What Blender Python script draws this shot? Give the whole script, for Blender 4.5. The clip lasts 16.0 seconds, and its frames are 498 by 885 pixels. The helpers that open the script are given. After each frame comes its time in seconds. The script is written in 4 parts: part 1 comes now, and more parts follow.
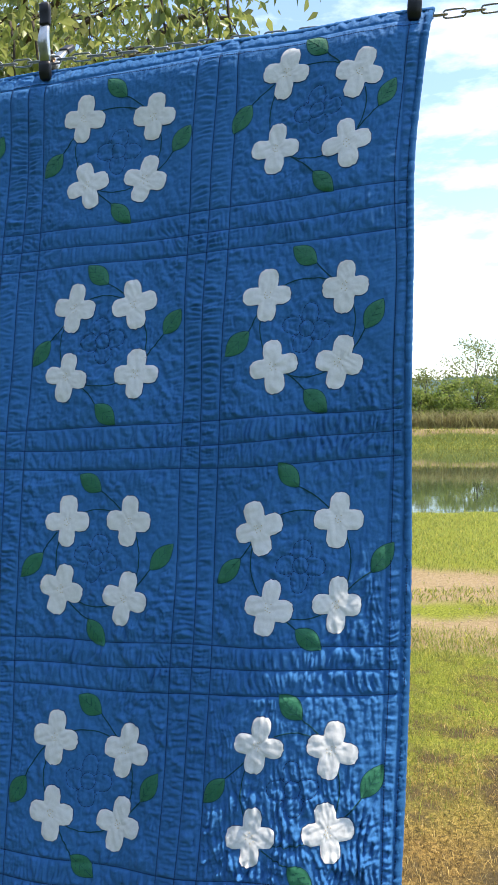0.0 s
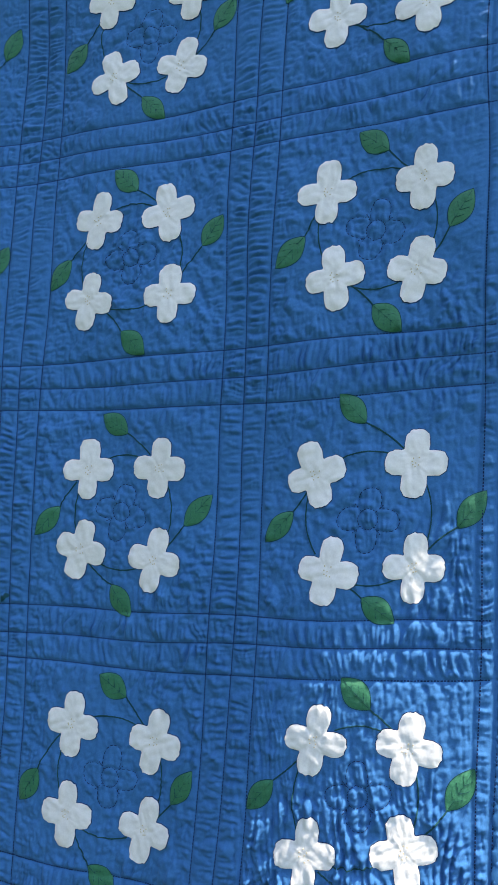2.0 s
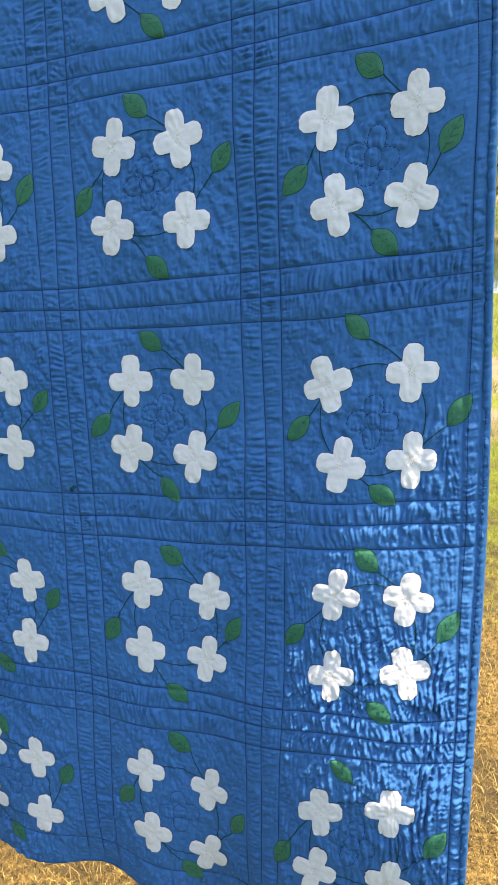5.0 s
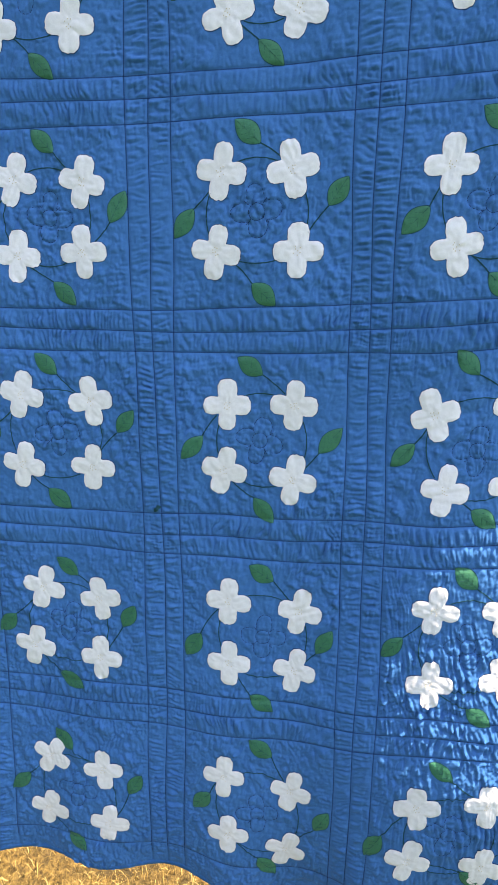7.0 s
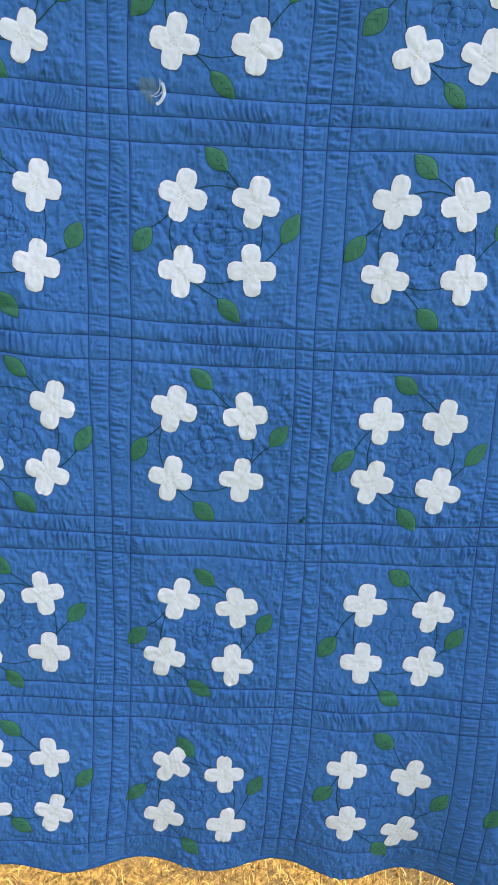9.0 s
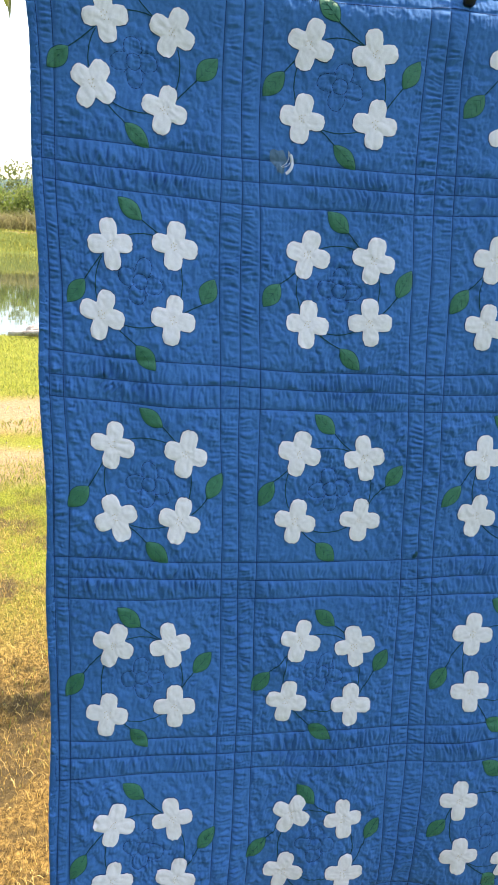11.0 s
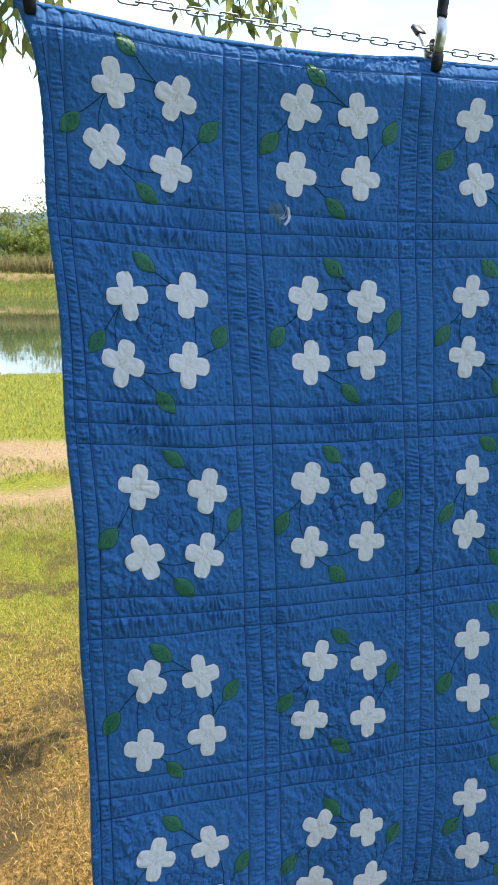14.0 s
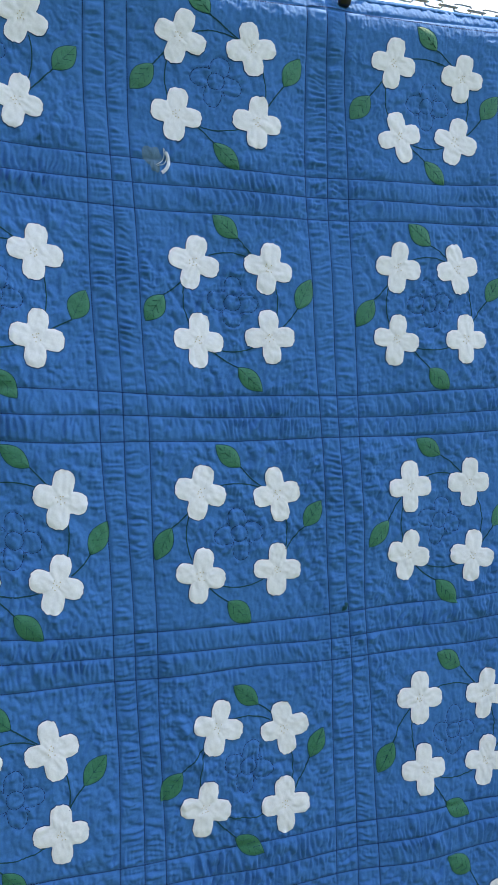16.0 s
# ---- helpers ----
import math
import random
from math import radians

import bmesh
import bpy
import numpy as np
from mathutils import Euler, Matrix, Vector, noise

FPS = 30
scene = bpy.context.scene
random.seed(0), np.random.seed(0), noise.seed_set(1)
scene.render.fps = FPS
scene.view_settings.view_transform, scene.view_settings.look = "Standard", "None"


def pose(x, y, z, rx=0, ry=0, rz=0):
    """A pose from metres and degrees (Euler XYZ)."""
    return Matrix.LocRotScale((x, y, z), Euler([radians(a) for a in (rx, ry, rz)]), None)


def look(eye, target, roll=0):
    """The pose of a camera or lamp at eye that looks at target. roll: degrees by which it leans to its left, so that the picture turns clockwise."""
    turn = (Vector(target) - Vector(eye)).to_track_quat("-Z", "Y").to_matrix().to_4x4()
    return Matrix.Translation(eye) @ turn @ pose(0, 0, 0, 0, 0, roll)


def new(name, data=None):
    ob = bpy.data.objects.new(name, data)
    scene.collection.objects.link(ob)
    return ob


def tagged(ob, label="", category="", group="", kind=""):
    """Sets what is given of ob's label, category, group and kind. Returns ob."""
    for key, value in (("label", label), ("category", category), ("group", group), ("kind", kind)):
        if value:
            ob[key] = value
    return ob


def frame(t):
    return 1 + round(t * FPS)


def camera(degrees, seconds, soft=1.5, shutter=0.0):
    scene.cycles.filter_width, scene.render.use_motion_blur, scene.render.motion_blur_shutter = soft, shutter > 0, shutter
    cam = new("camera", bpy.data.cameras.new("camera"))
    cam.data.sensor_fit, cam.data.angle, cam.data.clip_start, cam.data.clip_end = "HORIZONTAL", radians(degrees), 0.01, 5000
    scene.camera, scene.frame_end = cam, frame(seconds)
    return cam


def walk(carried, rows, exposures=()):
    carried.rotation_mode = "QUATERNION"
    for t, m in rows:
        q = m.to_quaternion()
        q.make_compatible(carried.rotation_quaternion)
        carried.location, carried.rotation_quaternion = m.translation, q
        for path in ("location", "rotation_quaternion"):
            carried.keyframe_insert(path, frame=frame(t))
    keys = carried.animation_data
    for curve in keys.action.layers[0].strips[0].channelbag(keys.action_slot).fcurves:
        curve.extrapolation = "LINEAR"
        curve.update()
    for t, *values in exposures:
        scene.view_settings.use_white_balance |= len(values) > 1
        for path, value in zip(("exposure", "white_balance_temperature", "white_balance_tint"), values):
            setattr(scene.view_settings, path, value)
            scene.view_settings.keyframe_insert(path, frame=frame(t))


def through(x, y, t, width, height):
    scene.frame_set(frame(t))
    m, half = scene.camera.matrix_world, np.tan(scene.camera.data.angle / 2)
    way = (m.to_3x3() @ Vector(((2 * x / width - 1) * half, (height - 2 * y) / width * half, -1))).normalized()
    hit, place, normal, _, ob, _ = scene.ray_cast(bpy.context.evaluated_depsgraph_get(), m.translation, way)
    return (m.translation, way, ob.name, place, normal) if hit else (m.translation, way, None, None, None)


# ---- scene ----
cam = camera(36.18, 16.0, soft=0.5)
PATH = [
    (0, (0.895, -1.617, 1.426), (0.438, 0.329, 1.365), -0.29),
    (0.5, (0.857, -1.587, 1.416), (0.384, 0.356, 1.414), -0.49),
    (1, (0.772, -1.521, 1.405), (0.301, 0.423, 1.430), -0.34),
    (1.5, (0.796, -1.433, 1.344), (0.232, 0.486, 1.393), 0.13),
    (2, (0.827, -1.359, 1.302), (0.241, 0.552, 1.240), -0.16),
    (2.5, (0.912, -1.340, 1.257), (0.279, 0.549, 1.087), -0.43),
    (3, (0.923, -1.396, 1.278), (0.259, 0.468, 0.983), -1.30),
    (3.2, (0.917, -1.418, 1.304), (0.248, 0.435, 0.959), -1.70),
    (5.3, (0.860, -1.559, 1.579), (0.246, 0.242, 0.964), -4.84),
    (5.5, (0.828, -1.584, 1.598), (0.232, 0.220, 0.974), -4.63),
    (6, (0.712, -1.646, 1.659), (0.195, 0.170, 1.000), -3.98),
    (6.5, (0.590, -1.665, 1.706), (0.179, 0.167, 1.015), -2.67),
    (7, (0.439, -1.625, 1.709), (0.140, 0.217, 0.990), -1.34),
    (7.5, (0.297, -1.608, 1.737), (0.089, 0.240, 1.001), -0.10),
    (8, (0.102, -1.716, 1.787), (-0.025, 0.134, 1.038), 0.96),
    (8.5, (-0.075, -1.770, 1.821), (-0.069, 0.083, 1.068), 2.29),
    (9, (-0.233, -1.702, 1.781), (-0.116, 0.149, 1.034), 3.29),
    (9.5, (-0.362, -1.661, 1.767), (-0.162, 0.191, 1.040), 3.82),
    (10, (-0.523, -1.726, 1.732), (-0.247, 0.132, 1.044), 3.94),
    (10.2, (-0.573, -1.757, 1.725), (-0.279, 0.106, 1.060), 3.82),
    (12.3, (-1.020, -1.711, 1.700), (-0.401, 0.149, 1.303), 2.62),
    (12.5, (-1.040, -1.720, 1.719), (-0.396, 0.130, 1.316), 2.55),
    (13, (-1.032, -1.735, 1.750), (-0.365, 0.100, 1.316), 2.33),
    (13.5, (-1.027, -1.752, 1.765), (-0.370, 0.081, 1.306), 1.87),
    (14, (-1.021, -1.770, 1.740), (-0.390, 0.072, 1.280), 1.42),
    (14.5, (-0.945, -1.720, 1.681), (-0.333, 0.138, 1.261), 1.31),
    (15, (-0.825, -1.630, 1.611), (-0.217, 0.240, 1.250), 1.11),
    (15.5, (-0.775, -1.568, 1.540), (-0.118, 0.298, 1.241), 1.12),
    (16, (-0.707, -1.508, 1.484), (-0.024, 0.357, 1.254), 0.76),
]
walk(cam, [(t, look(e, g, r)) for t, e, g, r in PATH],
     exposures=((0, 1.34, 6500, 11), (1, 1.56, 6500, 11), (2, 1.75, 6750, 12), (3.2, 1.77, 6800, 13), (5.5, 1.98, 7250, 16), (9, 2.28, 7500, 18), (10.2, 2.23, 7500, 18), (12.5, 1.50, 6650, 12), (14, 1.53, 6650, 12), (16, 2.04, 7150, 14)))

# ---- light: high sun a little behind the quilt, open sky with thin haze ----
SUN = Vector((0.34, 0.164, 0.93)).normalized()
world = bpy.data.worlds.new("sky")
scene.world = world
world.use_nodes = True
wn, wl = world.node_tree.nodes, world.node_tree.links
sky = wn.new("ShaderNodeTexSky")
sky.sky_type, sky.sun_disc = "NISHITA", False
sky.sun_elevation = math.asin(SUN.z)
sky.sun_rotation = math.atan2(SUN.x, SUN.y)
sky.dust_density, sky.air_density, sky.ozone_density = 0.6, 1.0, 1.0
geo_in = wn.new("ShaderNodeTexCoord")
stretch = wn.new("ShaderNodeMapping")
stretch.inputs["Scale"].default_value = (3.0, 3.0, 9.0)
cloud = wn.new("ShaderNodeTexNoise")
cloud.inputs["Scale"].default_value, cloud.inputs["Detail"].default_value, cloud.inputs["Roughness"].default_value = 2.2, 8, 0.6
cut = wn.new("ShaderNodeMapRange")
cut.inputs["From Min"].default_value, cut.inputs["From Max"].default_value, cut.inputs["To Max"].default_value = 0.47, 0.72, 0.5
mixc = wn.new("ShaderNodeMix")
mixc.data_type = "RGBA"
mixc.inputs["B"].default_value = (8.6, 8.6, 8.7, 1)
wl.new(geo_in.outputs["Generated"], stretch.inputs["Vector"])
wl.new(stretch.outputs[0], cloud.inputs["Vector"])
wl.new(cloud.outputs["Fac"], cut.inputs["Value"])
wl.new(cut.outputs[0], mixc.inputs["Factor"])
wl.new(sky.outputs[0], mixc.inputs["A"])
wl.new(mixc.outputs["Result"], wn["Background"].inputs["Color"])
wn["Background"].inputs["Strength"].default_value = 0.122
sun = new("sun", bpy.data.lights.new("sun", "SUN"))
sun.data.energy, sun.data.angle, sun.data.color = 2.9, radians(0.55), (1.0, 0.89, 0.72)
sun.matrix_world = look(SUN * 20, (0, 0, 0))


# ---- materials ----
def shader(name, colour, rough=0.6, spec=0.3, metal=0.0):
    m = bpy.data.materials.new(name)
    m.use_nodes = True
    b = m.node_tree.nodes["Principled BSDF"]
    b.inputs["Base Color"].default_value = (*colour, 1)
    b.inputs["Roughness"].default_value, b.inputs["Metallic"].default_value = rough, metal
    b.inputs["Specular IOR Level"].default_value = spec
    return m, m.node_tree.nodes, m.node_tree.links, b


def noise_node(nodes, links, scale, detail=4, rough=0.6, coord="Object", stretch=None):
    tc = nodes.new("ShaderNodeTexCoord")
    n = nodes.new("ShaderNodeTexNoise")
    n.inputs["Scale"].default_value, n.inputs["Detail"].default_value, n.inputs["Roughness"].default_value = scale, detail, rough
    if stretch:
        mp = nodes.new("ShaderNodeMapping")
        mp.inputs["Scale"].default_value = stretch
        links.new(tc.outputs[coord], mp.inputs["Vector"])
        links.new(mp.outputs[0], n.inputs["Vector"])
    else:
        links.new(tc.outputs[coord], n.inputs["Vector"])
    return n.outputs["Fac"]


def ramp(nodes, links, fac, stops):
    r = nodes.new("ShaderNodeValToRGB")
    els = r.color_ramp.elements
    while len(els) < len(stops):
        els.new(0.5)
    for e, (p, c) in zip(els, stops):
        e.position, e.color = p, (*c, 1)
    links.new(fac, r.inputs["Fac"])
    return r.outputs["Color"]


def mix(nodes, links, a, b, fac, kind="MIX"):
    m = nodes.new("ShaderNodeMix")
    m.data_type, m.blend_type = "RGBA", kind
    for s, v in (("A", a), ("B", b)):
        if isinstance(v, tuple):
            m.inputs[s].default_value = (*v, 1)
        else:
            links.new(v, m.inputs[s])
    if isinstance(fac, float):
        m.inputs["Factor"].default_value = fac
    else:
        links.new(fac, m.inputs["Factor"])
    return m.outputs["Result"]


def bump(nodes, links, b, height, strength, distance):
    n = nodes.new("ShaderNodeBump")
    n.inputs["Strength"].default_value, n.inputs["Distance"].default_value = strength, distance
    links.new(height, n.inputs["Height"])
    links.new(n.outputs[0], b.inputs["Normal"])


def cotton(name, dark, light, rough=0.6, spec=0.35, weave=0.25, sheen=0.15):
    """Washed cotton: cloudy fading over centimetres, thread grain under a millimetre."""
    m, n, l, b = shader(name, light, rough, spec)
    big = noise_node(n, l, 9, 5)
    mid = noise_node(n, l, 70, 4)
    both = n.new("ShaderNodeMix")
    both.inputs[0].default_value = 0.45
    l.new(big, both.inputs[2])
    l.new(mid, both.inputs[3])
    big = both.outputs[0]
    col = ramp(n, l, big, ((0.3, dark), (0.7, light)))
    grain = noise_node(n, l, 420, 2)
    col = mix(n, l, col, tuple(min(1, v * 1.25 + 0.01) for v in light), grain_fac(n, l, grain), "MIX")
    l.new(col, b.inputs["Base Color"])
    b.inputs["Sheen Weight"].default_value = sheen
    b.inputs["Sheen Roughness"].default_value = 0.4
    bump(n, l, b, noise_node(n, l, 240, 5, 0.7), weave, 0.006)
    return m


def grain_fac(n, l, grain):
    r = n.new("ShaderNodeMapRange")
    r.inputs["From Min"].default_value, r.inputs["From Max"].default_value, r.inputs["To Max"].default_value = 0.4, 0.8, 0.35
    l.new(grain, r.inputs["Value"])
    return r.outputs[0]


BLUE = cotton("blue_cotton", (0.031, 0.143, 0.350), (0.047, 0.186, 0.450), 0.8, 0.16, 0.22, 0.05)
BINDING = cotton("blue_binding", (0.024, 0.115, 0.285), (0.036, 0.150, 0.365), 0.9, 0.08, 0.3, 0.04)
WHITE = cotton("white_cotton", (0.78, 0.77, 0.75), (0.85, 0.84, 0.82), 0.85, 0.12, 0.10, 0.05)
LEAFGREEN = cotton("green_cotton", (0.020, 0.140, 0.068), (0.042, 0.225, 0.120), 0.55, 0.35)
BACKING = cotton("backing_cotton", (0.45, 0.5, 0.58), (0.6, 0.64, 0.7), 0.8, 0.2)
THREAD = shader("navy_thread", (0.006, 0.022, 0.085), 0.8, 0.2)[0]
GREENTHREAD = shader("dark_green_thread", (0.010, 0.065, 0.08), 0.8, 0.2)[0]
YELLOWTHREAD = shader("ochre_thread", (0.62, 0.54, 0.36), 0.8, 0.2)[0]
BATTING = cotton("grey_batting", (0.05, 0.13, 0.21), (0.13, 0.22, 0.30), 0.9, 0.1)
FRAY = shader("white_fray", (0.7, 0.74, 0.78), 0.9, 0.1)[0]


def steel(name, colour, rough):
    m, n, l, b = shader(name, colour, rough, 0.5, 1.0)
    l.new(ramp(n, l, noise_node(n, l, 60, 5), ((0.3, tuple(v * 0.6 for v in colour)), (0.7, colour))), b.inputs["Base Color"])
    return m


CHAIN = steel("galvanised_steel", (0.42, 0.43, 0.42), 0.5)
CLAMPSTEEL = steel("nickel_plated_steel", (0.75, 0.74, 0.7), 0.32)
VINYL = shader("black_vinyl", (0.012, 0.012, 0.014), 0.45, 0.4)[0]
SPRING = steel("rusty_spring_steel", (0.28, 0.2, 0.13), 0.55)


def leaves(name, stops, gloss=0.45, through=0.45):
    """Foliage: colour by leaf, light let through the blade."""
    m, n, l, b = shader(name, stops[0][1], gloss, 0.35)
    g = n.new("ShaderNodeNewGeometry")
    col = ramp(n, l, g.outputs["Random Per Island"], stops)
    l.new(col, b.inputs["Base Color"])
    t = n.new("ShaderNodeBsdfTranslucent")
    l.new(mix(n, l, col, (1.0, 0.95, 0.45), 0.25, "MIX"), t.inputs["Color"])
    add = n.new("ShaderNodeMixShader")
    add.inputs[0].default_value = through
    out = [k for k in n if k.type == "OUTPUT_MATERIAL"][0]
    l.new(b.outputs[0], add.inputs[1])
    l.new(t.outputs[0], add.inputs[2])
    l.new(add.outputs[0], out.inputs["Surface"])
    return m


CANOPY = leaves("maple_leaves", ((0.0, (0.03, 0.07, 0.008)), (0.5, (0.09, 0.16, 0.014)), (1.0, (0.24, 0.30, 0.03))), 0.4, 0.42)
WILLOW = leaves("willow_leaves", ((0.0, (0.045, 0.10, 0.010)), (0.6, (0.13, 0.21, 0.018)), (1.0, (0.26, 0.35, 0.04))))
OAK = leaves("oak_leaves", ((0.0, (0.022, 0.050, 0.007)), (0.6, (0.06, 0.11, 0.012)), (1.0, (0.15, 0.20, 0.02))))
STRAW = leaves("dry_grass", ((0.0, (0.05, 0.032, 0.012)), (0.4, (0.30, 0.19, 0.055)), (0.75, (0.56, 0.38, 0.11)), (1.0, (0.74, 0.56, 0.22))), 0.6, 0.15)
LAWN = leaves("green_grass", ((0.0, (0.09, 0.14, 0.014)), (0.6, (0.25, 0.285, 0.028)), (1.0, (0.48, 0.43, 0.075))), 0.6, 0.3)
REED = leaves("reed", ((0.0, (0.13, 0.10, 0.05)), (0.5, (0.20, 0.19, 0.08)), (1.0, (0.3, 0.3, 0.13))), 0.6, 0.3)


def bark_material():
    m, n, l, b = shader("bark", (0.12, 0.09, 0.07), 0.9, 0.2)
    f = noise_node(n, l, 14, 8, 0.7, stretch=(3, 3, 0.6))
    l.new(ramp(n, l, f, ((0.3, (0.035, 0.028, 0.022)), (0.7, (0.16, 0.13, 0.10)))), b.inputs["Base Color"])
    bump(n, l, b, f, 0.8, 0.03)
    return m


BARK = bark_material()


def ground_material():
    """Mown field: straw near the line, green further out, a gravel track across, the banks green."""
    m, n, l, b = shader("field", (0.2, 0.2, 0.05), 0.9, 0.15)
    tc = n.new("ShaderNodeTexCoord")
    sep = n.new("ShaderNodeSeparateXYZ")
    l.new(tc.outputs["Object"], sep.inputs[0])
    wob = noise_node(n, l, 0.55, 5, 0.6)
    patch = noise_node(n, l, 1.3, 6, 0.65)
    fine = noise_node(n, l, 60, 7, 0.8)
    straw = ramp(n, l, fine, ((0.36, (0.022, 0.015, 0.007)), (0.5, (0.20, 0.13, 0.042)), (0.68, (0.55, 0.37, 0.115))))
    green = ramp(n, l, fine, ((0.34, (0.045, 0.065, 0.010)), (0.52, (0.22, 0.25, 0.028)), (0.75, (0.44, 0.41, 0.065))))
    gravel = ramp(n, l, noise_node(n, l, 30, 8, 0.75), ((0.3, (0.22, 0.16, 0.085)), (0.55, (0.35, 0.26, 0.145)), (0.75, (0.46, 0.37, 0.23))))

    def add(a, k, w):
        q = n.new("ShaderNodeMath")
        q.operation, q.inputs[1].default_value = "MULTIPLY_ADD", k
        l.new(w, q.inputs[0])
        l.new(a, q.inputs[2])
        return q.outputs[0]

    def step(v, a, c):
        q = n.new("ShaderNodeMapRange")
        q.interpolation_type = "SMOOTHSTEP"
        q.inputs["From Min"].default_value, q.inputs["From Max"].default_value = a, c
        l.new(v, q.inputs["Value"])
        return q.outputs[0]

    def times(a, c):
        q = n.new("ShaderNodeMath")
        q.operation = "MULTIPLY"
        l.new(a, q.inputs[0])
        l.new(c, q.inputs[1])
        return q.outputs[0]

    y1 = add(sep.outputs["Y"], 1.6, patch)
    y2 = add(sep.outputs["Y"], 0.9, wob)
    col = mix(n, l, straw, green, step(y1, 1.7, 3.3))
    col = mix(n, l, col, straw, times(step(y1, 8.0, 7.0), step(patch, 0.45, 0.75)))
    # bare soil patches; their dark tint also stands in for tree shadow
    col = mix(n, l, col, (0.10, 0.075, 0.035), times(step(noise_node(n, l, 2.6, 5, 0.65), 0.46, 0.60), step(sep.outputs["Y"], 5.0, 2.5)))
    # unseen near ground, coloured dark to cut light bounced onto the quilt
    dark_front = ramp(n, l, fine, ((0.34, (0.02, 0.035, 0.008)), (0.6, (0.055, 0.085, 0.016)), (0.8, (0.10, 0.12, 0.03))))
    col = mix(n, l, dark_front, col, step(y1, 0.0, 0.7))
    rut1 = times(step(y2, 3.95, 4.3), step(y2, 5.35, 5.0))
    rut2 = times(step(y2, 5.45, 5.75), step(y2, 7.2, 6.8))
    col = mix(n, l, col, gravel, rut1)
    col = mix(n, l, col, gravel, rut2)
    far = step(sep.outputs["Y"], 14.0, 30.0)
    col = mix(n, l, col, (0.14, 0.17, 0.04), far)
    path = times(step(y2, 44.9, 45.1), step(y2, 46.5, 46.2))
    col = mix(n, l, col, gravel, path)
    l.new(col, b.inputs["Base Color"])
    bump(n, l, b, fine, 0.7, 0.03)
    return m


GROUND = ground_material()


def water_material():
    m, n, l, b = shader("pond_water", (0.05, 0.07, 0.035), 0.02, 0.5)
    bump(n, l, b, noise_node(n, l, 1.2, 4, 0.6, stretch=(0.6, 2.0, 1)), 0.05, 0.02)
    return m


WATER = water_material()
# distant woods: the bluish air haze is painted into this base colour
HILL = shader("hazed_hill", (0.08, 0.13, 0.13), 0.95, 0.05)
HILL[2].new(ramp(HILL[1], HILL[2], noise_node(HILL[1], HILL[2], 0.06, 8, 0.7), ((0.3, (0.055, 0.10, 0.105)), (0.7, (0.11, 0.165, 0.155)))), HILL[3].inputs["Base Color"])
HILL = HILL[0]


# foliage colours of the unseen wall that keeps low skylight off the quilt
SKYBLOCK = shader("sky_block_foliage", (0.05, 0.08, 0.02), 0.8, 0.2)
SKYBLOCK[2].new(ramp(SKYBLOCK[1], SKYBLOCK[2], noise_node(SKYBLOCK[1], SKYBLOCK[2], 2.5, 8, 0.75), ((0.3, (0.012, 0.022, 0.006)), (0.7, (0.075, 0.11, 0.028)))), SKYBLOCK[3].inputs["Base Color"])
SKYBLOCK = SKYBLOCK[0]


def rock_material():
    m, n, l, b = shader("pale_rock", (0.5, 0.48, 0.44), 0.85, 0.2)
    f = noise_node(n, l, 5, 8, 0.7)
    l.new(ramp(n, l, f, ((0.3, (0.16, 0.14, 0.12)), (0.5, (0.45, 0.43, 0.4)), (0.7, (0.7, 0.68, 0.64)))), b.inputs["Base Color"])
    bump(n, l, b, f, 0.8, 0.1)
    return m


ROCK = rock_material()
PEBBLE = shader("tan_pebbles", (0.36, 0.29, 0.21), 0.9, 0.15)
PEBBLE[2].new(ramp(PEBBLE[1], PEBBLE[2], noise_node(PEBBLE[1], PEBBLE[2], 9, 5), ((0.3, (0.20, 0.15, 0.10)), (0.7, (0.46, 0.38, 0.29)))), PEBBLE[3].inputs["Base Color"])
PEBBLE = PEBBLE[0]


# ---- building helpers ----
def mesh(name, verts, faces, material, smooth=True):
    me = bpy.data.meshes.new(name)
    if isinstance(faces, np.ndarray):
        p, f = np.asarray(verts, np.float32).reshape(-1, 3), faces.astype(np.int32)
        me.vertices.add(len(p))
        me.vertices.foreach_set("co", p.ravel())
        me.loops.add(f.size)
        me.loops.foreach_set("vertex_index", f.ravel())
        me.polygons.add(len(f))
        me.polygons.foreach_set("loop_start", np.arange(len(f), dtype=np.int32) * f.shape[1])
        me.update(calc_edges=True)
    else:
        me.from_pydata([tuple(v) for v in verts], [], [tuple(int(i) for i in f) for f in faces])
    me.materials.append(material)
    if smooth:
        me.polygons.foreach_set("use_smooth", [True] * len(me.polygons))
    me.update()
    return me


def part(name, me, parent, label=""):
    ob = new(name, me)
    ob.parent = parent
    return tagged(ob, label)


def grid_faces(nu, nv, wrap=False):
    """Quads of a grid of nu rows and nv columns."""
    i, j = np.meshgrid(np.arange(nu - 1), np.arange(nv if wrap else nv - 1), indexing="ij")
    a = i * nv + j
    c = i * nv + (j + 1) % nv
    return np.stack([a, c, c + nv, a + nv], -1).reshape(-1, 4)


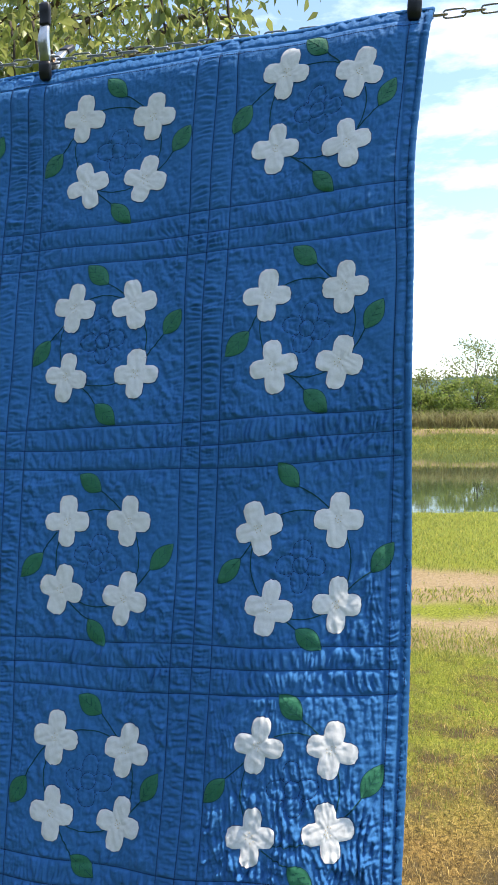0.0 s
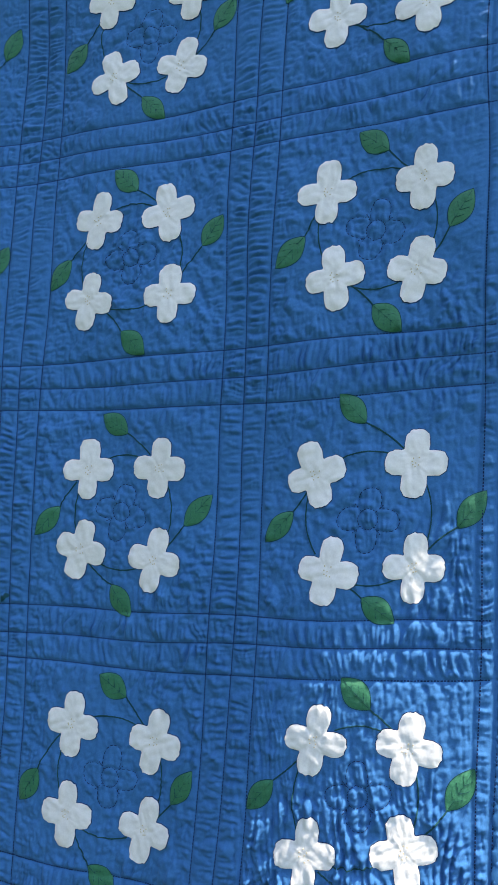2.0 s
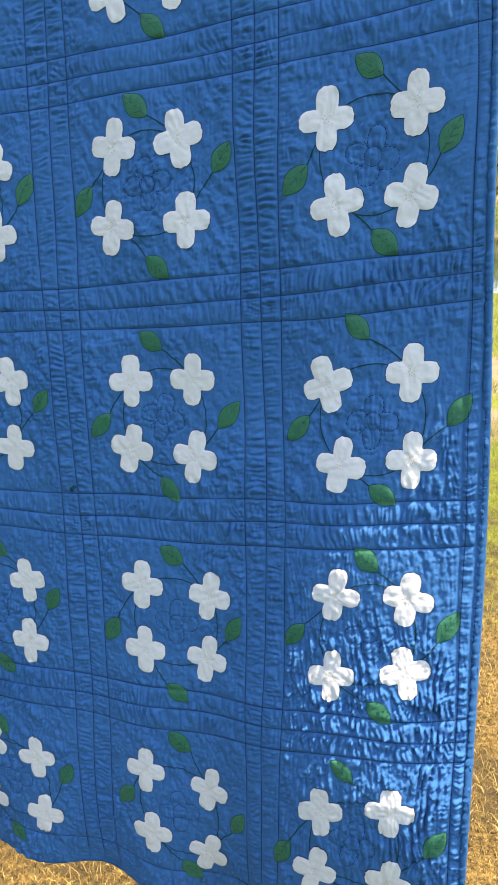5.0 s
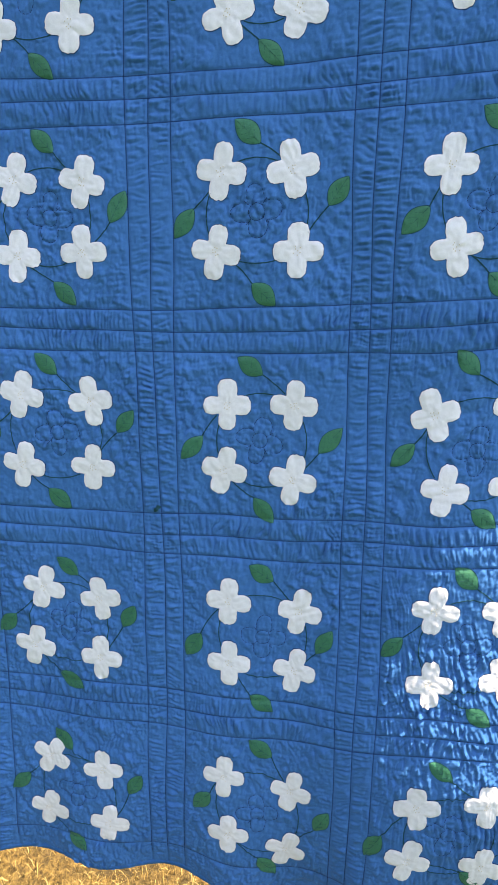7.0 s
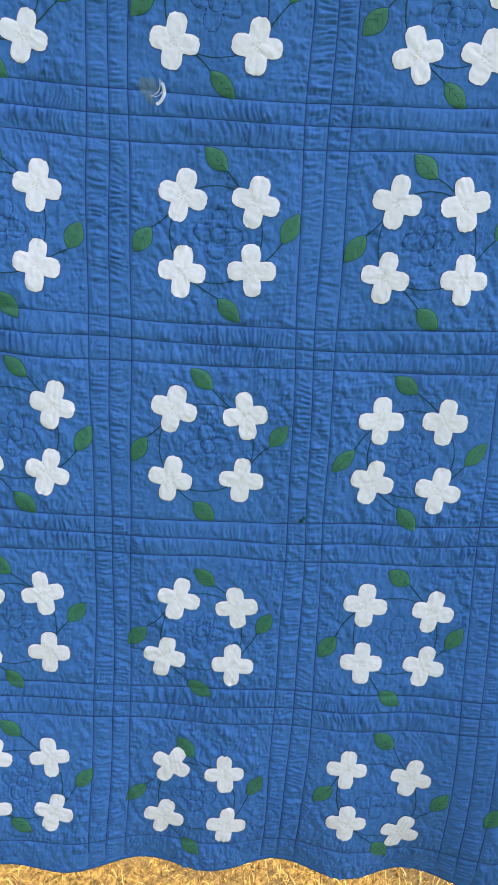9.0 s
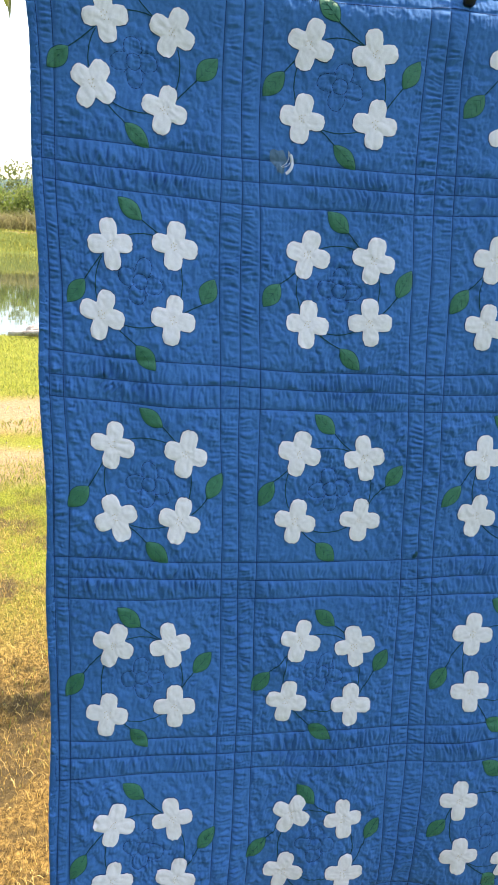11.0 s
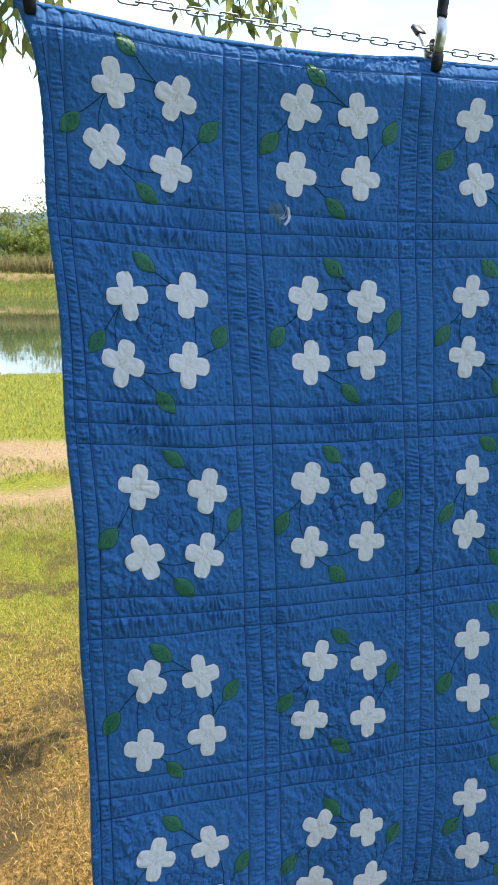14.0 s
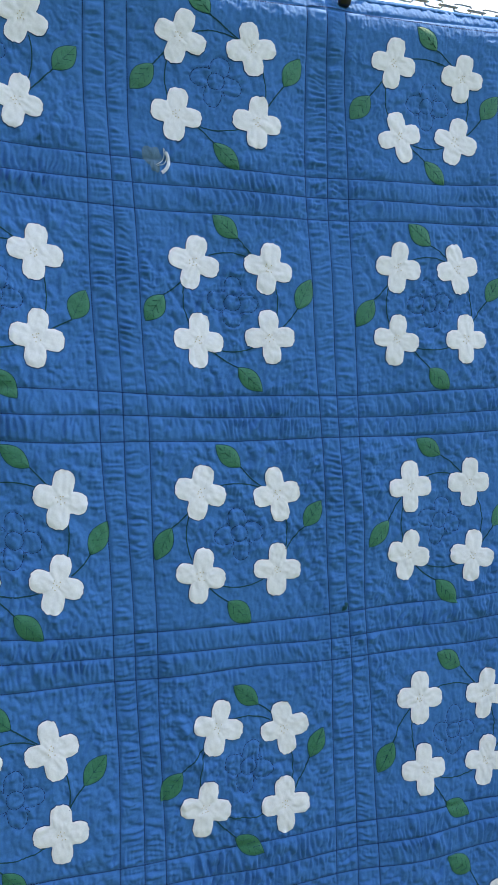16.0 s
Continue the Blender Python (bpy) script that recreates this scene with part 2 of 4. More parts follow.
def tube(points, radii, sides=6, cap=True):
    """A round tube along points, in world axes."""
    pts = [Vector(p) for p in points]
    verts, side = [], Vector((0.3, 0.9, 0.31))
    for k, p in enumerate(pts):
        d = (pts[min(k + 1, len(pts) - 1)] - pts[max(k - 1, 0)]).normalized()
        u = (side - d * side.dot(d)).normalized()
        w = d.cross(u)
        for s in range(sides):
            a = 2 * math.pi * s / sides
            verts.append(p + (u * math.cos(a) + w * math.sin(a)) * radii[k])
    faces = [tuple(f) for f in grid_faces(len(pts), sides, True)]
    if cap:
        faces += [tuple(range(sides))[::-1], tuple(range(len(verts) - sides, len(verts)))]
    return verts, faces


def merged(pieces):
    verts, faces = [], []
    for v, f in pieces:
        o = len(verts)
        verts += list(v)
        faces += [tuple(i + o for i in q) for q in f]
    return verts, faces


def vnoise(x, y, seed):
    """Smooth noise from -1 to 1 on arrays."""
    def lattice(i, j):
        h = (i.astype(np.int64) * 374761393 + j.astype(np.int64) * 668265263 + seed * 974634777) & 0x7FFFFFFF
        h = ((h ^ (h >> 13)) * 1274126177) & 0x7FFFFFFF
        return ((h ^ (h >> 16)) & 0xFFFF) / 32767.5 - 1
    i, j = np.floor(x), np.floor(y)
    u, v = x - i, y - j
    u, v = u * u * (3 - 2 * u), v * v * (3 - 2 * v)
    return (lattice(i, j) * (1 - u) * (1 - v) + lattice(i + 1, j) * u * (1 - v)
            + lattice(i, j + 1) * (1 - u) * v + lattice(i + 1, j + 1) * u * v)


# ---- the quilt: cloth coordinates are X across and Z up its face, in metres ----
PITCH, ROWTOP = 0.44, 2.02
LEAN = radians(8.0)
WARP = {
    (0, 0): (0.0018, 0.0018, -0.0142),
    (0, 1): (-0.0116, -0.0082, 0.0149),
    (0, 2): (-0.0043, 0.0072, 0.0037),
    (0, 3): (0.0146, 0.0715, -0.0062),
    (0, 4): (0.0000, -0.0096, 0.0000),
    (0, 5): (0.0000, -0.0663, 0.0000),
    (1, 0): (0.0108, -0.0253, 0.0112),
    (1, 1): (0.0211, 0.0012, 0.0080),
    (1, 2): (0.0124, -0.0932, -0.0010),
    (1, 3): (0.0000, 0.0028, 0.0000),
    (1, 4): (0.0000, 0.0615, 0.0000),
    (2, 0): (-0.0004, -0.0473, 0.0514),
    (2, 1): (0.0062, 0.0427, -0.0082),
    (2, 2): (0.0000, -0.0037, 0.0000),
    (2, 3): (0.0000, 0.0197, 0.0000),
    (3, 0): (-0.0420, -0.0137, -0.0091),
    (3, 1): (0.0000, -0.0299, 0.0000),
    (3, 2): (0.0000, 0.0449, 0.0000),
    (4, 0): (0.0000, 0.0333, 0.0000),
    (4, 1): (0.0000, -0.0472, 0.0000),
    (5, 0): (0.0000, 0.0494, 0.0000),
}
COLUMN_SEAMS = (-0.437, 0.0, 0.44)
ROW_SEAMS = (1.805, 1.363, 0.925, 0.502)
FACE = np.array((0.0, -math.cos(LEAN), math.sin(LEAN)))


def face_point(x, z, h=0.0):
    """The place of cloth point (x, z), lifted by h off the face."""
    x, z = np.asarray(x, float), np.asarray(z, float)
    s, q = 2.2 - z, z - 1.14
    p = [x + 0 * z, -s * math.sin(LEAN) + 0 * x, 2.2 - s * math.cos(LEAN) + 0 * x]
    for (i, j), c in WARP.items():
        for k in range(3):
            p[k] = p[k] + c[k] * x ** i * q ** j
    lift = swell(x, z)
    p[1] = p[1] + billow(x, z) + lift
    p[2] = p[2] - 1.0 * lift * np.clip(1.3 - z, 0, 1)
    return np.stack([p[k] + FACE[k] * h for k in range(3)], -1)


def billow(x, z):
    """Folds at the hem, slow waves, the hem turned back over the chain."""
    fold = np.exp(-np.maximum(z - 0.05, 0) / 0.13)
    y = -0.018 * fold * np.cos((x + 0.18) * 2 * math.pi / 0.345)
    y = y + 0.004 * vnoise(x * 7 + 3, z * 6, 5) + 0.003 * np.sin(x * 21 + 2 * np.sin(z * 4))
    return y + 6.0 * np.maximum(z - 2.150, 0) ** 2


def swell(x, z):
    """The breeze lifts the lower corner towards the sun and turns its edge back."""
    d = np.clip(1.32 - z, 0, 0.95)
    t = np.clip((x - 0.24) / 0.48, 0, 1)
    y = -0.145 * (d - 0.26 * (1 - np.exp(-d / 0.26))) * t * t * (3 - 2 * t)
    return y + 0.22 * np.maximum(x - 0.60, 0) ** 2 * np.clip((1.7 - z) / 0.4, 0, 1) + 0.7 * np.maximum(-x - 0.70, 0) ** 2


def edge_left(z):
    return -0.884 - 0.056 * np.exp(-np.maximum(2.26 - z, 0) / 0.09) + 0.004 * np.sin(z * 13) + 0.012 * np.clip((0.6 - z) / 0.5, 0, 1)


def edge_right(z):
    return 0.872 + 0.014 * np.exp(-np.maximum(2.23 - z, 0) / 0.07) - 0.008 * np.exp(-((z - 1.9) / 0.15) ** 2) + 0.010 * np.exp(-((z - 1.0) / 0.4) ** 2)


def edge_top(x):
    t = (x + 0.9) / 1.78
    return 2.245 - 0.024 * t - 0.010 * np.sin(math.pi * np.clip((x + 0.9) / 0.94, 0, 1)) + 0.010 * np.exp(-((x - 0.0) / 0.07) ** 2)


def edge_bottom(x):
    return 0.024 - 0.006 * np.cos((x + 0.18) * 2 * math.pi / 0.345) - 0.02 * np.clip((x - 0.1) / 0.7, 0, 1)


FLOWERS, MOTIFS = [], []


def near_line(d, w):
    return np.exp(-(d / w) ** 2)


def seam_wave(a, k):
    """A hand-sewn line strays a few millimetres."""
    return 0.0028 * np.sin(a * 5.1 + k * 1.7) + 0.0012 * np.sin(a * 17 + k)


def pucker(a, b, lam, seed, shift=0.0):
    """Gathers that cross a seam: rounded crests with sharp valleys, a along the seam and b across it."""
    p = a / lam + 1.5 * vnoise(a * 17, b * 13, seed) + 0.5 * vnoise(a * 48, b * 30, seed + 1) + 5.0 * b * vnoise(a * 5 + 3, b * 2, seed + 2) + shift
    amp = np.clip(0.62 + 0.75 * vnoise(a * 26, b * 14 + 7, seed + 3), 0.05, 1.4)
    return amp * (np.abs(np.sin(math.pi * p)) ** 0.75 - 0.6)


def creased(a, b, seed):
    """Rounded swellings parted by sharp, wandering creases."""
    n = vnoise(a, b, seed) + 0.35 * vnoise(a * 2.3, b * 2.3, seed + 1)
    return np.sqrt(n * n + 0.004) * 1.6 - 0.6


def motif_radius(s, seed):
    """The outline of the flower that is quilted in a block's middle."""
    return 0.034 + 0.016 * np.abs(np.cos(2 * s)) ** 0.8 - 0.012 * np.abs(np.sin(2 * s)) ** 3 + 0.002 * np.sin(5 * s + seed)


def relief(x, z):
    """Height of the washed, puckered cotton over its padding."""
    x, z = np.asarray(x, float), np.asarray(z, float)
    dv = np.stack([x - c - seam_wave(z, k) for k, c in enumerate(VERTICALS)], 0)
    dh = np.stack([z - c - seam_wave(x, k + 20) for k, c in enumerate(HORIZONTALS)], 0)
    av, ah = np.abs(dv).min(0), np.abs(dh).min(0)
    nv, nh = (dv > 0).sum(0) * 0.37, (dh > 0).sum(0) * 0.41
    in_v = np.clip(1.3 - np.min([np.abs(x - c) for c in COLUMN_SEAMS], axis=0) / 0.045, 0, 1)
    in_v = np.maximum(in_v, np.clip((np.abs(x) - 0.80) / 0.05, 0, 0.8))
    in_h = np.clip(1.3 - np.min([np.abs(z - c) for c in ROW_SEAMS], axis=0) / 0.047, 0, 1)
    pin = (1 - np.exp(-(av / 0.0050) ** 2)) * (1 - np.exp(-(ah / 0.0050) ** 2))
    wx, wz = x + 0.005 * vnoise(x * 24, z * 24, 1), z + 0.005 * vnoise(x * 24, z * 24, 2)
    across, along = pucker(wz, wx, 0.0125, 3, nv), pucker(wx, wz, 0.0125, 9, nh)
    gv, gh = np.exp(-av / 0.026), np.exp(-ah / 0.026)
    wv, wh = np.maximum(in_v, 0.8 * gv), np.maximum(in_h, 0.8 * gh)
    free = 0.8 * creased(wx * 36 + wz * 15, wz * 20 - wx * 10, 15) + 0.6 * creased(wx * 66 - wz * 22, wz * 40 + wx * 14, 21) + 0.5 * creased(wx * 125, wz * 90, 24)
    across = 0.6 * across + 0.7 * creased(wx * 26, wz * 95 + nv * 9, 55)
    along = 0.7 * along + 0.8 * creased(wx * 95 + nh * 9, wz * 24, 58)
    crumple = np.clip((x - 0.40) / 0.12, 0, 1) * np.clip((1.16 - z) / 0.35, 0, 1) + 0.7 * np.clip((x - 0.66) / 0.1, 0, 1) * np.clip((1.45 - z) / 0.3, 0, 1)
    crumple = np.clip(crumple, 0, 1)
    loose = (0.85 + 0.45 * vnoise(x * 5, z * 5, 12)) * (1 - 0.5 * np.clip((z - 2.09) / 0.06, 0, 1)) * (1 - 0.25 * np.clip((z - 1.3) / 0.8, 0, 1))
    calm = np.ones_like(x)
    for fx, fz, size in FLOWERS:
        m = (np.abs(x - fx) < 0.08) & (np.abs(z - fz) < 0.08)
        if m.any():
            calm[m] *= 1 - (0.95 if size > 0.04 else 0.85) * np.exp(-(((x[m] - fx) ** 2 + (z[m] - fz) ** 2) / size ** 2) ** 3)
    h = 0.0044 * across * wv + 0.0058 * along * wh * (1 - 0.6 * wv) + 0.0028 * free * (1 - 0.7 * np.maximum(in_v, in_h))
    h += 0.0040 * crumple * (pucker(wx, wz * 0.40, 0.0165, 33) + 0.55 * pucker(wx + 0.25 * wz, wz * 0.5, 0.0105, 36) + 0.5 * creased(wx * 75, wz * 22, 39)) * (1 - 0.5 * in_v)
    for cx, cz, turn, seed in MOTIFS:
        m = (np.abs(x - cx) < 0.075) & (np.abs(z - cz) < 0.075)
        if m.any():
            rho, ang = np.hypot(x[m] - cx, z[m] - cz), np.arctan2(z[m] - cz, x[m] - cx) - turn
            inside = np.exp(-(rho / 0.058) ** 4)
            h[m] += inside * (0.0014 * pucker(wx[m], wz[m], 0.016, 45) + 0.0014 * pucker(wz[m], wx[m], 0.016, 51))
            h[m] -= 0.0016 * (near_line(rho - motif_radius(ang, seed), 0.0030) + near_line(rho - 0.016, 0.0028))
    h *= 1.75 * loose * calm * pin
    h += 0.0026 * (1 - np.exp(-av / 0.010)) * (1 - np.exp(-ah / 0.010))
    h -= 0.0020 * np.maximum(near_line(av, 0.0028), near_line(ah, 0.0028))
    return h + 0.0005 * vnoise(x * 160, z * 160, 11)


VERTICALS = sorted([c + d for c in COLUMN_SEAMS for d in (-0.043, 0.0, 0.043)] + [-0.834, -0.865, 0.836, 0.864])
HORIZONTALS = sorted([c + d for c in ROW_SEAMS for d in (-0.045, 0.0, 0.045)] + [2.192, 0.105])

quilt = new("quilt")
quilt.location = (0, -0.3, 0.03)
tagged(quilt, "blue cotton quilt with white flower applique, clamped to a chain", "quilt")
ORIGIN = np.array(quilt.location)


def on_quilt(x, z, h):
    return face_point(x, z, h) - ORIGIN


def flower(x, z, turn, seed):
    """Four rounded petals of white cotton, sewn down at the rim."""
    rng = np.random.default_rng(seed)
    na, rings = 84, 14
    ang = np.arange(na) * 2 * math.pi / na
    r = np.zeros(na)
    for k in range(4):
        tall = 1.0 if k % 2 == 0 else 0.94
        c, along, wide = 0.0312 * tall * rng.uniform(0.95, 1.06), 0.0214 * tall * rng.uniform(0.95, 1.05), 0.0197 * rng.uniform(0.93, 1.07)
        phi = (ang - k * math.pi / 2 - math.radians(rng.uniform(-2, 2)) + math.pi) % (2 * math.pi) - math.pi
        rr = np.linspace(0, 0.066, 300)[:, None]
        inside = np.abs((rr * np.cos(phi) - c) / along) ** 2.7 + np.abs(rr * np.sin(phi) / wide) ** 2.7 < 1
        r = np.maximum(r, (rr * inside).max(0))
    r = np.maximum(r, 0.0222)
    r = (np.roll(r, 1) + 2 * r + np.roll(r, -1)) / 4
    r = r * (1 + 0.010 * np.sin(ang * 23 + seed) + 0.012 * np.sin(ang * 31 + 2 * seed))
    t = math.radians(turn + 90)
    f = (np.arange(rings) + 0.02) / (rings - 1 + 0.02)
    X = x + np.outer(f, r * np.cos(ang + t))
    Z = z + np.outer(f, r * np.sin(ang + t))
    edge = 1 - np.exp(-(1 - f)[:, None] * r[None, :] / 0.0070)
    g = rng.uniform(0, math.pi)
    U, V = X * math.cos(g) + Z * math.sin(g), Z * math.cos(g) - X * math.sin(g)
    crease = 0.0009 * pucker(U + seed * 0.013, V * 0.4, 0.016, 61 + seed % 7) + 0.0009 * creased(U * 48 + seed, V * 22, 71 + seed % 5) + 0.0006 * creased(V * 95, U * 45 + seed, 83)
    dip = -0.0010 * np.exp(-((f[:, None] * r[None, :]) / 0.010) ** 2)
    H = relief(X, Z) + 0.0018 + 0.0012 * edge + crease * (0.25 + 0.75 * edge) + dip
    ob = part("flower", mesh("flower", on_quilt(X, Z, H).reshape(-1, 3), grid_faces(rings, na, True), WHITE), quilt,
              "white cotton four-petal flower")
    # navy rim: sewing stitches plus the turned edge's shadow line, drawn as thread
    rim = np.stack([x + r * 1.01 * np.cos(ang + t), z + r * 1.01 * np.sin(ang + t)], 1)
    part("edge_stitch_shade", mesh("edge_stitch_shade", *ribbon(np.vstack([rim, rim[:1]]), 0.0012, 0.0007), THREAD), ob, "navy stitches and drawn shadow line round the flower")
    dots = []
    for k in range(7):
        a, d = k * 0.9 + rng.uniform(-0.3, 0.3), 0.0 if k == 0 else rng.uniform(0.005, 0.010)
        px, pz = x + d * math.cos(a), z + d * math.sin(a)
        s = np.arange(6) * math.pi / 3
        ring = np.append(0.0013 * np.cos(s), 0), np.append(0.0013 * np.sin(s), 0)
        q = on_quilt(px + ring[0], pz + ring[1], relief(np.array([px]), np.array([pz]))[0] + np.array([0.0038] * 6 + [0.0056]))
        dots.append((list(q), [(i, (i + 1) % 6, 6) for i in range(6)]))
    part("embroidered_center", mesh("embroidered_center", *merged(dots), YELLOWTHREAD), ob, "ochre embroidered knots")


def leaf_size(seed):
    rng = np.random.default_rng(seed + 900)
    return 0.065 * rng.uniform(0.94, 1.06), 0.0182 * rng.uniform(0.92, 1.1)


def leaf(x, z, turn, seed):
    """A pointed oval of green cotton."""
    n, m = 15, 7
    length, wide = leaf_size(seed)
    t = np.linspace(0, 1, n)[:, None]
    s = np.linspace(-1, 1, m)[None, :]
    w = wide * np.sin(math.pi * np.clip(t, 0.004, 0.996)) ** 0.85 * (1 + 0.16 * (0.5 - t))
    a, o = (t - 0.5) * length + 0 * s, s * w
    c, d = math.cos(math.radians(turn)), math.sin(math.radians(turn))
    X, Z = x + a * c - o * d, z + a * d + o * c
    rim = (1 - np.abs(s) ** 4) * (1 - np.abs(2 * t - 1) ** 6)
    vein = 0.0009 * np.abs(np.sin(t * 16 + np.abs(s) * 2.5))
    H = relief(X, Z) + 0.0007 + 0.0022 * rim - vein * rim + 0.0006 * vnoise(X * 90, Z * 90, seed)
    ob = part("leaf", mesh("leaf", on_quilt(X, Z, H).reshape(-1, 3), grid_faces(n, m), LEAFGREEN), quilt, "green cotton pointed leaf")
    veins = [((-0.44, 0), (0.44, 0))] + [((g, 0), (g + 0.16, side * 0.62 * math.sin(math.pi * (g + 0.62)))) for g in (-0.28, -0.08, 0.12) for side in (-1, 1)]
    lines = []
    for (a0, o0), (a1, o1) in veins:
        q = np.linspace(0, 1, 7)[:, None]
        la, lo_ = (a0 + (a1 - a0) * q) * length, (o0 + (o1 - o0) * q) * wide
        lines.append(ribbon(np.hstack([x + la * c - lo_ * d, z + la * d + lo_ * c]), 0.0006, 0.0026))
    part("vein_stitching", mesh("vein_stitching", *merged(lines), GREENTHREAD), ob, "dark green vein stitches")


def ribbon(points, width, lift=0.0011, dashed=False):
    """A flat run of stitches along cloth points, rising between the needle holes; dashed leaves out every third step."""
    p = np.array(points, float)
    d = np.gradient(p, axis=0)
    d /= np.maximum(np.linalg.norm(d, axis=1, keepdims=True), 1e-9)
    k = np.arange(len(p))
    up = lift + 0.0007 * np.sin(k * 2.6)
    a, c = p + np.stack([-d[:, 1], d[:, 0]], 1) * width / 2, p - np.stack([-d[:, 1], d[:, 0]], 1) * width / 2
    ra = relief(p[:, 0], p[:, 1])
    v = np.concatenate([on_quilt(a[:, 0], a[:, 1], ra + up * 0.6), on_quilt(p[:, 0], p[:, 1], ra + up + 0.0005), on_quilt(c[:, 0], c[:, 1], ra + up * 0.6)])
    n = len(p)
    k = [i for i in range(n - 1) if not dashed or i % 3 != 2]
    f = [(i, i + 1, i + 1 + n, i + n) for i in k] + [(i + n, i + 1 + n, i + 1 + 2 * n, i + 2 * n) for i in k]
    return v, f


def curve(a, c, bend, n=26, trim=0.0, both=0):
    a, c = np.array(a, float), np.array(c, float)
    gap = min(0.4, trim / np.linalg.norm(c - a))
    t = np.linspace(gap, 1 - gap * both, n)[:, None]
    side = np.array((-(c - a)[1], (c - a)[0]))
    return a + (c - a) * t + side * bend * 4 * t * (1 - t)


PLANS = []


def quilt_block(col, row, flowers, leafs):
    PLANS.append((col, row, flowers, leafs))
    seed = col * 100 + row * 10
    mid = np.mean([f[:2] for f in flowers], 0) + ((col - 2.5) * PITCH, ROWTOP - (row - 1) * PITCH)
    MOTIFS.append((mid[0], mid[1], math.radians((seed * 37) % 30 - 15), seed))
    for dx, dz, _ in flowers:
        FLOWERS.append(((col - 2.5) * PITCH + dx, ROWTOP - (row - 1) * PITCH + dz, 0.050))
    for dx, dz in leafs:
        FLOWERS.append(((col - 2.5) * PITCH + dx, ROWTOP - (row - 1) * PITCH + dz, 0.031))


# each block: four flowers (across, up, turn), four leaves (across, up): top, left, right, bottom
quilt_block(1, 1, ((-0.067, 0.076, 10), (0.074, 0.065, -24), (-0.095, -0.058, -28), (0.059, -0.089, -14)),
            ((-0.038, 0.161), (-0.168, -0.016), (0.148, 0.002), (-0.001, -0.147)))
quilt_block(1, 2, ((-0.063, 0.065, 7), (0.078, 0.074, -8), (-0.084, -0.083, -15), (0.072, -0.080, -7)),
            ((-0.019, 0.142), (-0.141, -0.040), (0.152, -0.015), (0.010, -0.165)))
quilt_block(1, 3, ((-0.068, 0.083, -10), (0.097, 0.075, -12), (-0.064, -0.075, 20), (0.082, -0.075, -16)),
            ((0.019, 0.149), (-0.149, -0.033), (0.163, 0.005), (0.029, -0.149)))
quilt_block(1, 4, ((-0.073, 0.074, -21), (0.061, 0.074, 12), (-0.087, -0.089, -8), (0.073, -0.075, 0)),
            ((-0.037, 0.140), (-0.165, -0.021), (0.138, 0.030), (-0.011, -0.150)))
quilt_block(1, 5, ((-0.067, 0.086, -14), (0.074, 0.089, 8), (-0.066, -0.054, -5), (0.089, -0.062, -13)),
            ((-0.022, 0.161), (-0.150, -0.004), (0.160, 0.036), (0.009, -0.105)))
quilt_block(2, 1, ((-0.077, 0.075, -18), (0.062, 0.066, 9), (-0.087, -0.075, -10), (0.073, -0.077, -5)),
            ((-0.041, 0.150), (-0.150, -0.010), (0.147, 0.033), (0.009, -0.148)))
quilt_block(2, 2, ((-0.065, 0.080, -15), (0.083, 0.075, -13), (-0.064, -0.070, -5), (0.078, -0.060, 3)),
            ((0.001, 0.154), (-0.147, -0.011), (0.155, 0.027), (0.034, -0.143)))
quilt_block(2, 3, ((-0.079, 0.084, -14), (0.076, 0.074, 8), (-0.087, -0.073, -12), (0.070, -0.072, -5)),
            ((-0.020, 0.151), (-0.156, -0.010), (0.150, 0.033), (-0.011, -0.148)))
quilt_block(2, 4, ((-0.065, 0.078, -14), (0.070, 0.061, 8), (-0.095, -0.070, -11), (0.066, -0.085, -2)),
            ((-0.005, 0.132), (-0.160, -0.020), (0.137, 0.024), (-0.009, -0.152)))
quilt_block(2, 5, ((-0.068, 0.078, -27), (0.064, 0.058, 5), (-0.080, -0.079, -13), (0.077, -0.091, -5)),
            ((-0.035, 0.129), (-0.151, -0.008), (0.142, 0.025), (-0.007, -0.166)))
quilt_block(3, 1, ((-0.077, 0.072, -8), (0.085, 0.055, -8), (-0.062, -0.079, 16), (0.070, -0.081, -16)),
            ((-0.002, 0.132), (-0.148, -0.023), (0.150, -0.004), (0.019, -0.151)))
quilt_block(3, 2, ((-0.075, 0.086, -10), (0.064, 0.084, 10), (-0.087, -0.063, -10), (0.076, -0.065, -2)),
            ((-0.023, 0.156), (-0.151, -0.008), (0.151, 0.040), (0.009, -0.146)))
quilt_block(3, 3, ((-0.068, 0.071, 0), (0.072, 0.073, -4), (-0.078, -0.067, -15), (0.070, -0.082, -12)),
            ((-0.020, 0.152), (-0.146, -0.018), (0.147, 0.001), (0.007, -0.151)))
quilt_block(3, 4, ((-0.070, 0.080, -4), (0.088, 0.065, -13), (-0.069, -0.064, 0), (0.079, -0.073, -11)),
            ((0.003, 0.149), (-0.152, -0.030), (0.144, -0.001), (0.006, -0.156)))
quilt_block(3, 5, ((-0.077, 0.091, -2), (0.081, 0.069, -13), (-0.064, -0.063, 0), (0.075, -0.095, -22)),
            ((0.006, 0.170), (-0.131, 0.017), (0.155, 0.003), (0.031, -0.149)))
quilt_block(4, 1, ((-0.070, 0.099, -10), (0.084, 0.070, -20), (-0.084, -0.060, -3), (0.066, -0.074, 8)),
            ((-0.010, 0.147), (-0.159, 0.016), (0.143, 0.021), (0.021, -0.146)))
